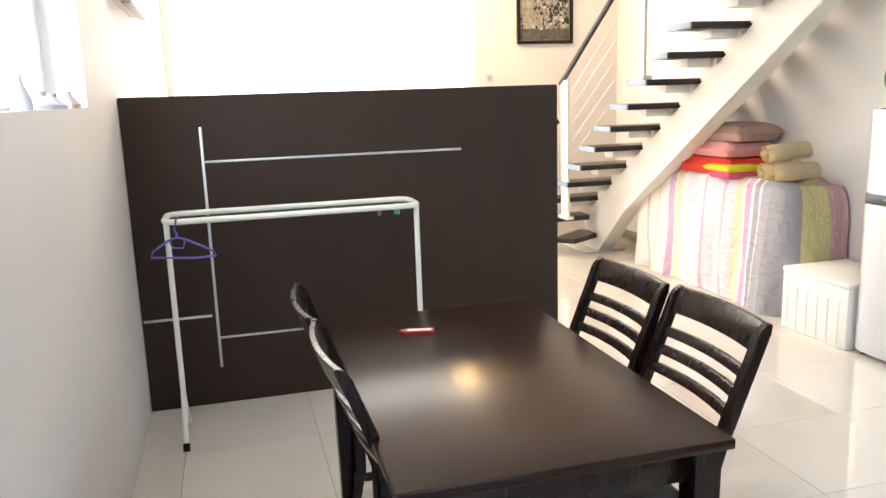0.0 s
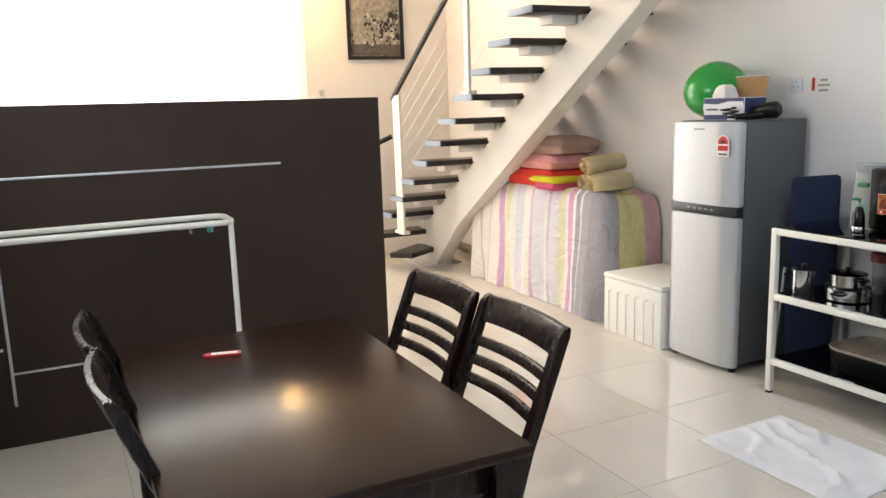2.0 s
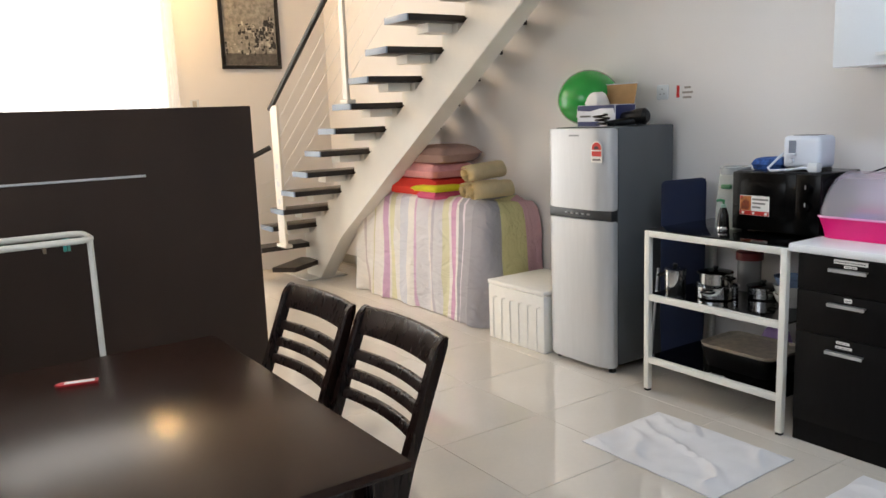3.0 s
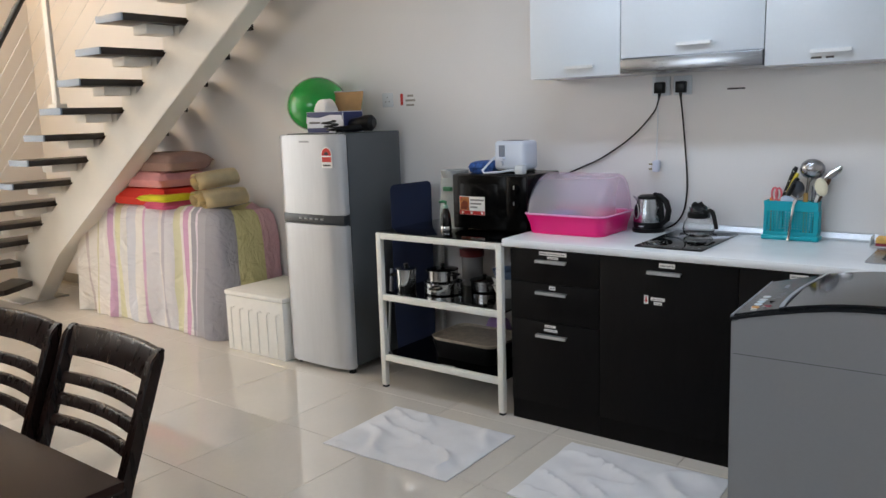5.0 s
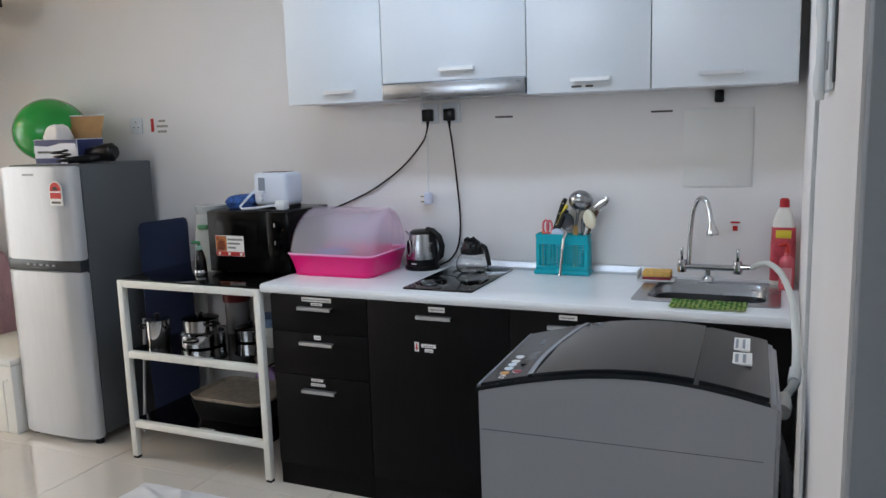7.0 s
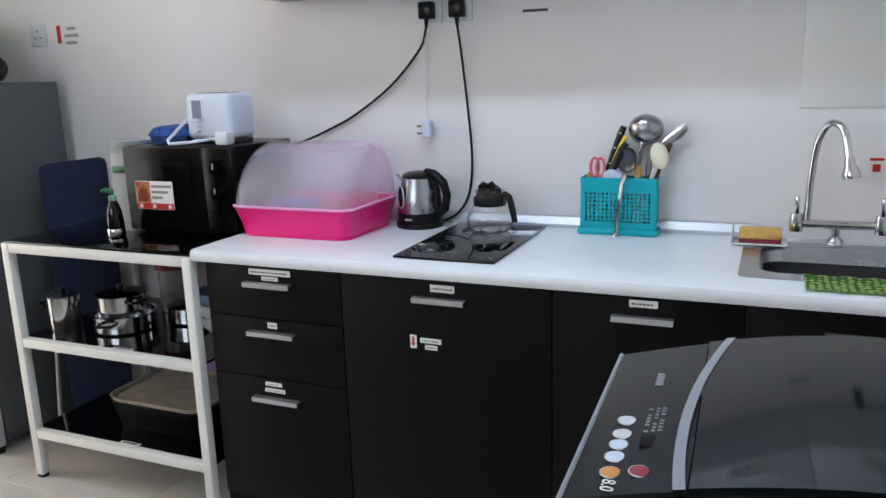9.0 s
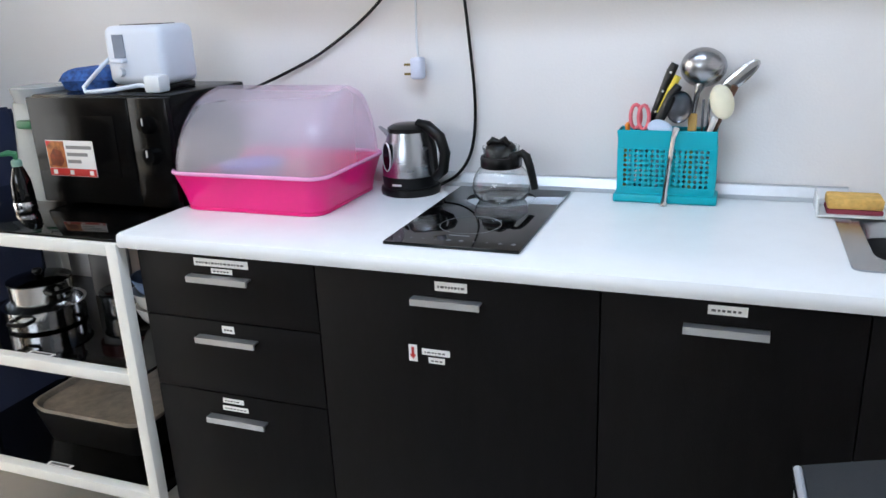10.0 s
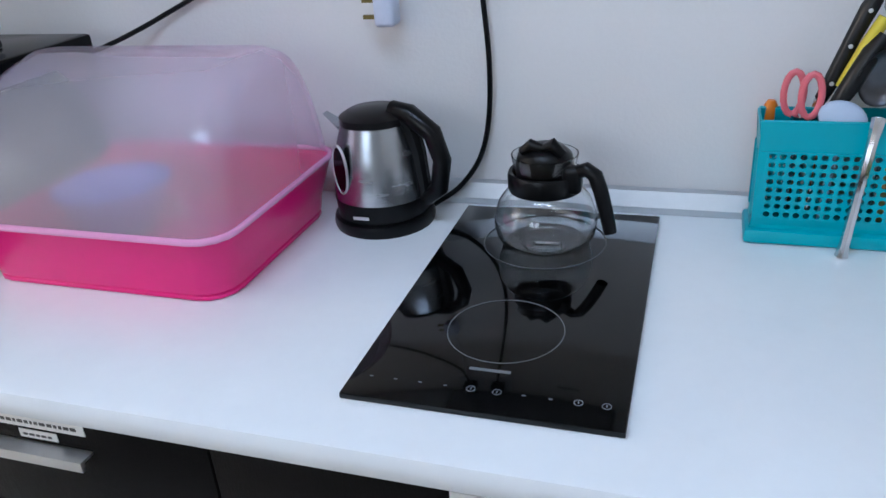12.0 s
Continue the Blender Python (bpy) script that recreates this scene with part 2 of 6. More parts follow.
# ---- dining table ----
def dining_table():
    t = thing("dining_table", "dark wenge-stained wooden dining table, empty but for a tag", "table", (-2.005, 0.625, 0))
    part("tabletop", boxm(-2.685, -1.325, 0.215, 1.035, 0.722, 0.75, 0.006), WENGE, t)
    for x in (-2.62, -1.39):
        part("apron", boxm(x - 0.012, x + 0.012, 0.3, 0.95, 0.63, 0.722, 0.003), WENGE_Z, t)
    for y in (0.285, 0.965):
        part("apron", boxm(-2.6, -1.41, y - 0.012, y + 0.012, 0.63, 0.722, 0.003), WENGE_Z, t)
    for x in (-2.63, -1.38):
        for y in (0.275, 0.975):
            b = bmesh.new()
            loft(b, [[(x + sx * w, y + sy * w, z) for sx, sy in ((-1, -1), (1, -1), (1, 1), (-1, 1))] for z, w in ((0, 0.026), (0.722, 0.036))])
            part("leg", b, WENGE_Z, t)
    return t


dining_table()


# ---- dining chairs: seat towards +y, back at y = 0 ----
def dining_chair(at, turn):
    c = thing("dining_chair", "dark-stained wooden dining chair with a curved ladder back and black seat", "chair", at, "chairs round the table", turn=turn)
    seat = mat("black_seat_vinyl", "141416", 0.45, var=0.15, scale=12, bump=0.3)
    b = boxm(-0.21, 0.21, 0.05, 0.45, 0.425, 0.47, 0.02, 3)
    part("seat", b, seat, c, local=True)
    part("seat_frame", boxm(-0.2, 0.2, 0.03, 0.44, 0.37, 0.425, 0.006), WENGE_Z, c, local=True)

    def back_y(z):
        return 0.02 - max(0, z - 0.45) * 0.38

    for s in (-1, 1):
        outline = []
        for z in (0, 0.2, 0.42, 0.6, 0.75, 0.91):
            outline.append((back_y(z) + (0.012 if z else -0.03), z))
        back = [(y - 0.034, z) for y, z in outline]
        top = [(back_y(0.935) - 0.004, 0.935), (back_y(0.935) - 0.02, 0.935)]
        b = prismm([*outline, *top, *back[::-1]], "x", s * 0.225 - 0.016, s * 0.225 + 0.016)
        bmesh.ops.bevel(b, geom=list(b.edges), offset=0.004, segments=2, affect="EDGES")
        part("back_post", b, WENGE_Z, c, local=True)
        b = bmesh.new()
        loft(b, [[(s * 0.19 + sx * w, 0.41 + sy * w, z) for sx, sy in ((-1, -1), (1, -1), (1, 1), (-1, 1))] for z, w in ((0, 0.014), (0.4, 0.019))])
        part("front_leg", b, WENGE_Z, c, local=True)

    def slat(z, h, th, name):
        b, rings = bmesh.new(), []
        for i in range(13):
            u = -1 + i / 6
            x, bow = u * 0.215, -0.024 * (1 - u * u)
            rings.append([(x, back_y(z + dz) + bow - 0.012 + dy, z + dz) for dy, dz in ((-th, -h), (th, -h), (th, h - 0.004), (th - 0.004, h), (-th + 0.004, h), (-th, h - 0.004))])
        part(name, loft(b, rings), WENGE_Z, c, local=True)

    slat(0.893, 0.039, 0.011, "top_rail")
    for z in (0.792, 0.735, 0.678):
        slat(z, 0.0135, 0.009, "back_slat")
    part("stretcher", boxm(-0.19, 0.19, 0.2, 0.225, 0.2, 0.23, 0.004), WENGE_Z, c, local=True)
    for s in (-1, 1):
        part("side_stretcher", boxm(s * 0.2 - 0.01, s * 0.2 + 0.01, 0.02, 0.4, 0.16, 0.19, 0.004), WENGE_Z, c, local=True)
    return c


chair = dining_chair((-1.8, 1.13, 0), 178)
copy_thing(chair, pose(-2.285, 1.108, 0, 0, 0, 181))
copy_thing(chair, pose(-1.855, 0.315, 0, 0, 0, 1))
copy_thing(chair, pose(-2.33, 0.3, 0, 0, 0, -1))


# ---- room divider with metal inlay strips ----
def room_divider():
    d = thing("room_divider", "tall dark brown textured panel divider with thin aluminium inlay strips", "divider", (-3.97, 0.56, 0))
    part("panel", boxm(-4.02, -3.925, LEFT_Y + 0.004, 1.715, 0, 1.598, 0.004), BOARD, d)

    def strip(y0, y1, z0, z1):
        part("inlay_strip", boxm(-3.926, -3.919, y0, y1, z0, z1, 0.001), STRIP, d)

    strip(-0.198, -0.184, 0.2, 1.445)
    strip(-0.183, 1.15, 1.266, 1.278)
    strip(LEFT_Y + 0.01, -0.215, 0.475, 0.488)
    strip(-0.183, 0.34, 0.354, 0.365)
    return d


room_divider()


# ---- laundry rack ----
def laundry_rack():
    r = thing("laundry_rack", "white tubular metal laundry rack standing by the divider", "drying rack", (-3.45, 0.2, 0))
    x0, x1, y0, y1, z = -3.75, -3.48, -0.37, 0.8, 1.045
    loop = []
    for cx, cy, a in ((x1 - 0.06, y1 - 0.06, 0), (x0 + 0.06, y1 - 0.06, 90), (x0 + 0.06, y0 + 0.06, 180), (x1 - 0.06, y0 + 0.06, 270)):
        for i in range(5):
            t = radians(a + 22.5 * i)
            loop.append((cx + 0.06 * math.cos(t), cy + 0.06 * math.sin(t), z))
    part("top_loop", tubem(loop, 0.014, 10, True), WHITE_METAL, r)
    for y in (y0 + 0.01, y1 - 0.01):
        part("upright", tubem([(x1 - 0.02, y, z), (x1 - 0.02, y, 0.25), (x1 + 0.02, y, 0.16), (x1 + 0.1, y, 0.02)], 0.013, 10), WHITE_METAL, r)
        part("rear_leg", tubem([(x1 - 0.02, y, 0.25), (x1 - 0.08, y, 0.15), (x0 + 0.04, y, 0.01)], 0.012, 10), WHITE_METAL, r)
        part("foot_cap", tubem([(x1 + 0.092, y, 0.034), (x1 + 0.108, y, 0.0)], 0.016, 10), BLACK_PLASTIC, r)
    cord = mat("green_line", "3b5a4a", 0.7)
    for x in (x0 + 0.09, x1 - 0.09):
        part("line", tubem([(x, y0 + 0.01, z - 0.01), (x, y1 - 0.01, z - 0.01)], 0.003, 6), cord, r)
    return r


laundry_rack()


# ---- staircase ----
RISE, RUN = 0.18, 0.279


def tread_x(n):
    return -4.25 - RUN * (12 - n)


def staircase():
    s = thing("staircase", "white steel single-beam staircase with dark open treads and wire railing", "staircase", (-7.0, 3.42, 0))
    edge = mat("pale_tread_end", "8291a5", 0.35, var=0.04, scale=9)
    dark = mat("dark_tread_wood", "231a16", 0.35, var=0.3, scale=8, stretch=(6, 1, 6), coat=0.15)
    steel = mat("white_stair_steel", "e6e1d8", 0.45, var=0.04, scale=4, bump=0.05)
    y0, y1 = 2.92, KIT_Y - 0.03
    for n in range(3, 15):
        x, z = tread_x(n), RISE * n
        tr = part("tread", boxm(x - 0.29, x, y0 + 0.012, y1, z - 0.045, z, 0.004), dark, s)
        part("end_cap", boxm(x - 0.29, x, y0, y0 + 0.012, z - 0.045, z, 0.002), edge, tr)
        part("bracket", boxm(x - 0.24, x - 0.09, y0 + 0.22, 3.335, z - 0.105, z - 0.045, 0.003), steel, s)
        part("bracket", boxm(x - 0.22, x - 0.07, 3.5, y1 - 0.15, z - 0.105, z - 0.045, 0.003), steel, s)
        part("riser_block", boxm(x - 0.24, x - 0.05, 3.35, 3.48, z - 0.2, z - 0.045, 0.003), steel, s)
    # the sloping beam
    k = RISE / RUN

    def beam_z(x):
        return 0.09 + (x + 6.84) * k

    xe = -3.35
    b = prismm([(-6.98, 0.0), (-6.68, 0.0), (-6.2, beam_z(-6.2) - 0.045), (xe, beam_z(xe)), (xe, beam_z(xe) + 0.33), (-6.98, beam_z(-6.98) + 0.33)], "y", 3.34, 3.49)
    bmesh.ops.bevel(b, geom=list(b.edges), offset=0.006, segments=2, affect="EDGES")
    part("beam", b, steel, s)
    # the lowest steps turn towards the room
    for n, ang in ((2, 28), (1, 60)):
        z = RISE * n
        b = prismm([(-7.0, 3.3), (-6.74, 3.26), (-6.76, 2.78), (-6.98, 2.74)], "z", z - 0.045, z)
        turned(b, ang - 25, "Z", (-7.0, 3.3, 0))
        part("winder_tread", b, dark, s)
    part("base_plate", boxm(-7.2, -6.66, 3.2, 3.62, 0, 0.012, 0.003), steel, s)
    # railing on the open side
    yr = y0 + 0.03

    def post(x, z0, z1, w, holes=False):
        b = boxm(x - w, x + w, yr - 0.012, yr + 0.012, z0, z1, 0.004)
        p = part("railing_post", b, steel, s)
        part("post_foot", boxm(x - w - 0.025, x + w + 0.025, yr - 0.03, yr + 0.045, z0, z0 + 0.03, 0.006), steel, p)
        if holes:
            for i in range(3):
                b = bmesh.new()
                tube(b, [(x, yr - 0.014, z0 + 0.42 + 0.16 * i), (x, yr - 0.0125, z0 + 0.42 + 0.16 * i)], 0.028, 16)
                part("round_hole", b, STRIP, p)
        return p

    rail = mat("dark_handrail", "1d1a19", 0.35, var=0.15, scale=9)
    posts = []
    for n in (4, 9, 13):
        x = tread_x(n) - 0.1
        post(x, RISE * n - (0.35 if n == 4 else 0), RISE * n + 0.93, 0.075 if n == 4 else 0.034, n == 4)
        posts.append((x, RISE * n))
    xa, za = posts[0]
    xb, zb = posts[-1]
    part("handrail", tubem([(xa - 0.1, yr, za + 0.9), (xa, yr, za + 0.96), (xb + 0.3, yr, zb + 0.96 + 0.3 * k)], 0.024, 10), rail, s)
    for i in range(5):
        h = 0.15 + 0.15 * i
        part("wire", tubem([(xa, yr, za + h), (xb + 0.3, yr, zb + h + 0.3 * k)], 0.0014, 6), STRIP, s)
    part("lower_handrail", tubem([(-7.0, 2.3, 0.95), (xa - 0.1, yr - 0.02, 1.28)], 0.024, 10), rail, s)
    for i in range(4):
        part("lower_wire", tubem([(-7.0, 2.3, 0.35 + 0.13 * i), (xa, yr, 0.62 + 0.13 * i)], 0.0014, 6), STRIP, s)
    return s


staircase()

# ---- fridge ----
def fridge():
    f = thing("fridge", "silver two-door fridge with grey sides and an energy sticker", "fridge", (-3.17, 3.64, 0))
    x0, x1, yb = -3.455, -2.943, 3.44
    body = part("body", boxm(x0 + 0.005, x1, yb, 3.9, 0.04, 1.41, 0.008), FRIDGE_SIDE, f)

    def door(name, z0, z1):
        pts = [(x0 + (x1 - x0) * u, 3.36 + d) for u, d in ((0, 0.032), (0.03, 0.018), (0.08, 0.006), (0.14, 0.001), (0.3, -0.0015), (0.5, -0.002), (0.7, -0.001), (0.8, 0.001), (0.83, 0.004), (0.87, 0.009), (0.94, 0.019), (0.985, 0.03), (1, 0.042))]
        out = [*pts, (x1, yb - 0.008), (x0, yb - 0.008)]
        b = prismm(out, "z", z0, z1)
        bmesh.ops.bevel(b, geom=[e for e in b.edges if abs(e.verts[0].co.z - e.verts[1].co.z) < 1e-6], offset=0.006, segments=2, affect="EDGES")
        return part(name, b, FRIDGE, f)

    up = door("freezer_door", 0.945, 1.405)
    door("fridge_door", 0.028, 0.885)
    part("control_strip", boxm(x0 + 0.004, x1 - 0.004, 3.385, yb - 0.004, 0.885, 0.945, 0.004), mat("dark_grey_strip", "3c3f42", 0.3, 0.3), f)
    for i in range(5):
        part("button", boxm(x0 + 0.14 + 0.045 * i, x0 + 0.165 + 0.045 * i, 3.379, 3.386, 0.91, 0.92, 0.002), mat("strip_button", "8f9396", 0.35, 0.6), f)
    # energy sticker: white arched label, red arch, dark dial, red lower band
    def arch_at(k, z, low):
        o = [(0.042 * k * math.cos(radians(a)), 0.042 * k * math.sin(radians(a))) for a in range(0, 181, 15)]
        return [(-3.03 + p, z + q) for p, q in [*o, (-0.042 * k, low), (0.042 * k, low)]]

    st = part("energy_sticker", prismm(arch_at(1.0, 1.294, -0.076), "y", 3.356, 3.3595), PAPER, up, "white arched energy rating sticker with red print")
    part("sticker_arch", prismm(arch_at(0.86, 1.294, -0.006), "y", 3.3545, 3.3558), RED_INK, st)
    part("sticker_dial", prismm(arch_at(0.42, 1.292, 0.0), "y", 3.353, 3.3543), mat("dark_dial", "2a2020", 0.5), st)
    part("sticker_band", boxm(-3.066, -2.994, 3.3545, 3.3558, 1.252, 1.28), RED_INK, st)
    part("sticker_print", boxm(-3.06, -3.0, 3.3545, 3.3558, 1.228, 1.238), INK, st)
    part("maker_mark", boxm(-3.25, -3.17, 3.357, 3.3595, 1.362, 1.372), mat("grey_mark", "8a8d90", 0.4), up)
    for x in (x0 + 0.05, x1 - 0.03):
        part("foot", lathem([(0, 0), (0.022, 0), (0.02, 0.045), (0, 0.045)], (x, 3.42, 0), 14), BLACK_PLASTIC, f)
        part("foot", lathem([(0, 0), (0.022, 0), (0.02, 0.045), (0, 0.045)], (x, 3.85, 0), 14), BLACK_PLASTIC, f)
    return f


fridge()


# ---- three-tier metal shelf ----
RX0, RX1, RY0, RY1 = -2.66, -1.85, 3.328, 3.9


def shelf_rack():
    r = thing("shelf_rack", "white steel three-tier kitchen rack with black glass shelves", "rack", ((RX0 + RX1) / 2, (RY0 + RY1) / 2, 0))
    w = 0.032
    for x in (RX0, RX1 - w):
        for y in (RY0, RY1 - w):
            part("post", boxm(x, x + w, y, y + w, 0.012, 0.875, 0.003), WHITE_METAL, r)
            part("foot", boxm(x + 0.003, x + w - 0.003, y + 0.003, y + w - 0.003, 0, 0.012), BLACK_PLASTIC, r)
    for z in (0.19, 0.535, 0.875):
        part("rail", boxm(RX0 + w, RX1 - w, RY0 + 0.001, RY0 + w - 0.001, z - 0.032, z, 0.003), WHITE_METAL, r)
        part("rear_rail", boxm(RX0 + w, RX1 - w, RY1 - w + 0.002, RY1 - 0.002, z - 0.045, z - 0.014, 0.003), WHITE_METAL, r)
        if z > 0.8:
            part("shelf", boxm(RX0 + 0.004, RX1 - 0.004, RY0 + 0.01, RY1 - 0.004, z + 0.0005, z + 0.0065, 0.0015), BLACK_GLASS, r)
        else:
            b = prismm([(RX0 + 0.004, RY0 + w), (RX1 - 0.004, RY0 + w), (RX1 - 0.004, RY1 - w - 0.001), (RX1 - w - 0.001, RY1 - w - 0.001), (RX1 - w - 0.001, RY1 - 0.002), (RX0 + w + 0.001, RY1 - 0.002), (RX0 + w + 0.001, RY1 - w - 0.001), (RX0 + 0.004, RY1 - w - 0.001)], "z", z - 0.012, z - 0.004)
            part("shelf", b, BLACK_GLASS, r)
    for x, z in ((-2.27, 0.19), (-2.25, 0.535)):
        tag = part("shelf_label", boxm(x, x + 0.085, RY0 + 0.034, RY0 + 0.05, z - 0.0038, z - 0.0032), PAPER, r, "white printed label")
        part("print", boxm(x + 0.008, x + 0.075, RY0 + 0.038, RY0 + 0.046, z - 0.0031, z - 0.0028), INK, tag)
    return r


shelf_rack()


# ---- base units, worktop ----
DOOR_Y = 3.352


def bar_handle(parent, x0, x1, z, y=DOOR_Y):
    part("handle", prismm([(y - 0.022, z - 0.007), (y - 0.022, z + 0.007), (y - 0.0005, z + 0.007), (y - 0.0005, z + 0.003), (y - 0.016, z + 0.003), (y - 0.018, z - 0.007)], "x", x0, x1), STRIP, parent, "satin aluminium bar handle")


def sticker(parent, x0, x1, z0, z1, y, bars=1, ink=INK):
    p = part("label_tag", boxm(x0, x1, y - 0.0012, y - 0.0002, z0, z1), PAPER, parent, "white printed label")
    h = (z1 - z0) / (bars * 2 + 1) * 0.7
    for i in range(bars):
        zz = z0 + (z1 - z0) / (bars * 2 + 1) * (2 * i + 1)
        b, x = bmesh.new(), x0 + 0.006
        rnd = random.Random(int(1000 * abs(x0 + z0 + i)))
        while x < x1 - 0.01:
            wd = rnd.uniform(0.003, 0.008)
            box(b, x, min(x + wd, x1 - 0.005), y - 0.0018, y - 0.0012, zz, zz + h)
            x += wd + 0.003
        part("print", b, ink, p, smooth=False)
    return p


def base_unit(x0, x1, label, fronts, plinth=True):
    u = thing("base_cabinet", label, "cabinet", ((x0 + x1) / 2, 3.64, 0), "kitchen base units")
    part("body", boxm(x0 + 0.001, x1 - 0.001, DOOR_Y + 0.019, KIT_Y - 0.003, 0.1, 0.861, 0.001), BLACK_LAM, u)
    if plinth:
        part("plinth", boxm(x0 + 0.001, x1 - 0.001, DOOR_Y + 0.008, DOOR_Y + 0.028, 0, 0.1), BLACK_LAM, u)
    for z0, z1, h, name in fronts:
        d = part(name, boxm(x0 + 0.0015, x1 - 0.0015, DOOR_Y, DOOR_Y + 0.018, z0 + 0.0015, z1 - 0.0015, 0.0012), BLACK_LAM, u)
        bar_handle(d, *h)
    return u


u = base_unit(-1.812, -1.342, "black wood-grain kitchen unit with three labelled drawers", [(0.7, 0.858, (-1.665, -1.505, 0.806), "drawer"), (0.512, 0.7, (-1.665, -1.505, 0.655), "drawer"), (0.1, 0.512, (-1.665, -1.505, 0.446), "drawer")])
sticker(u, -1.652, -1.508, 0.834, 0.852, DOOR_Y)
sticker(u, -1.608, -1.552, 0.818, 0.83, DOOR_Y)
sticker(u, -1.6, -1.567, 0.672, 0.69, DOOR_Y)
sticker(u, -1.625, -1.567, 0.488, 0.5, DOOR_Y)
sticker(u, -1.628, -1.557, 0.468, 0.48, DOOR_Y)
u = base_unit(-1.342, -0.735, "black wood-grain kitchen unit with one labelled door", [(0.1, 0.858, (-1.115, -0.968, 0.806), "door")])
sticker(u, -1.067, -0.998, 0.828, 0.848, DOOR_Y)
sticker(u, -1.102, -1.04, 0.682, 0.696, DOOR_Y)
sticker(u, -1.088, -1.052, 0.664, 0.677, DOOR_Y)
p = part("arrow_label", boxm(-1.132, -1.113, DOOR_Y - 0.0012, DOOR_Y - 0.0002, 0.664, 0.702), PAPER, u, "white label with a red arrow")
part("arrow", prismm([(-1.1255, 0.697), (-1.1195, 0.697), (-1.1195, 0.68), (-1.1155, 0.68), (-1.1225, 0.669), (-1.1295, 0.68), (-1.1255, 0.68)], "y", DOOR_Y - 0.0018, DOOR_Y - 0.0012), RED_INK, p)
u = base_unit(-0.735, -0.285, "black wood-grain kitchen unit with a labelled door", [(0.1, 0.858, (-0.585, -0.44, 0.806), "door")])
sticker(u, -0.545, -0.478, 0.834, 0.852, DOOR_Y)
u = base_unit(-0.285, SIDE_X - 0.004, "black wood-grain sink unit beside the wall", [(0.1, 0.858, (-0.12, 0.03, 0.806), "door")])

# worktop with a cut-out for the sink
SX0, SX1, SY0, SY1 = -0.27, 0.15, 3.50, 3.82
wt = thing("worktop", "white laminate kitchen worktop with a rounded front edge", "worktop", (-0.8, 3.62, 0.862))
b = bmesh.new()
front = 3.33
o = [(front + 0.014, 0.862), (front + 0.004, 0.866), (front, 0.876), (front, 0.888), (front + 0.004, 0.897), (front + 0.014, 0.9)]
prism(b, [*o, (SY0, 0.9), (SY0, 0.862)], "x", -1.846, SIDE_X - 0.002)
for xa, xb in ((-1.846, SX0), (SX1, SIDE_X - 0.002)):
    box(b, xa, xb, SY0, KIT_Y - 0.002, 0.862, 0.9)
box(b, SX0, SX1, SY1, KIT_Y - 0.002, 0.862, 0.9)
part("slab", b, COUNTER, wt)
st = part("wall_strip", prismm([(KIT_Y - 0.022, 0.9005), (KIT_Y - 0.024, 0.912), (KIT_Y - 0.012, 0.934), (KIT_Y - 0.003, 0.937), (KIT_Y - 0.003, 0.9005)], "x", -1.44, -0.27), STRIP, wt, "aluminium sealing strip along the wall")

# ---- wall cabinets and hood ----
CAB_Y, CAB_Z = 3.66, 1.655


def wall_unit(x0, x1, z0, label, handle):
    u = thing("wall_cabinet", label, "cabinet", ((x0 + x1) / 2, 3.8, z0), "kitchen wall units")
    part("body", boxm(x0 + 0.001, x1 - 0.001, CAB_Y + 0.019, KIT_Y - 0.003, z0, 2.4, 0.001), WHITE_PAINT, u)
    d = part("door", boxm(x0 + 0.002, x1 - 0.002, CAB_Y, CAB_Y + 0.017, z0, 2.4, 0.0015), WHITE_PAINT, u)
    bar_handle(d, handle - 0.075, handle + 0.075, z0 + 0.045, CAB_Y)
    return u


wall_unit(-1.872, -1.392, CAB_Z, "white gloss kitchen wall cabinet with a bar handle", -1.598)
wall_unit(-1.392, -0.755, CAB_Z + 0.07, "white gloss wall cabinet above the cooker hood", -1.047)
u = wall_unit(-0.755, -0.277, CAB_Z, "white gloss kitchen wall cabinet with small stickers", -0.5)
for xa, xb in ((-0.575, -0.535), (-0.52, -0.49)):
    part("label_tag", boxm(xa, xb, CAB_Y - 0.0012, CAB_Y - 0.0002, CAB_Z + 0.016, CAB_Z + 0.024), INK, u, "small dark printed label")
wall_unit(-0.277, 0.22, CAB_Z, "white gloss kitchen wall cabinet beside the wall", -0.03)
hood = thing("cooker_hood", "slim stainless steel cooker hood under a wall cabinet", "cooker hood", (-1.07, 3.8, CAB_Z))
part("body", boxm(-1.388, -0.758, CAB_Y + 0.03, KIT_Y - 0.003, CAB_Z + 0.002, CAB_Z + 0.068, 0.002), STEEL, hood)
part("front_lip", boxm(-1.388, -0.758, CAB_Y - 0.012, CAB_Y + 0.029, CAB_Z + 0.002, CAB_Z + 0.066, 0.004), STEEL, hood)


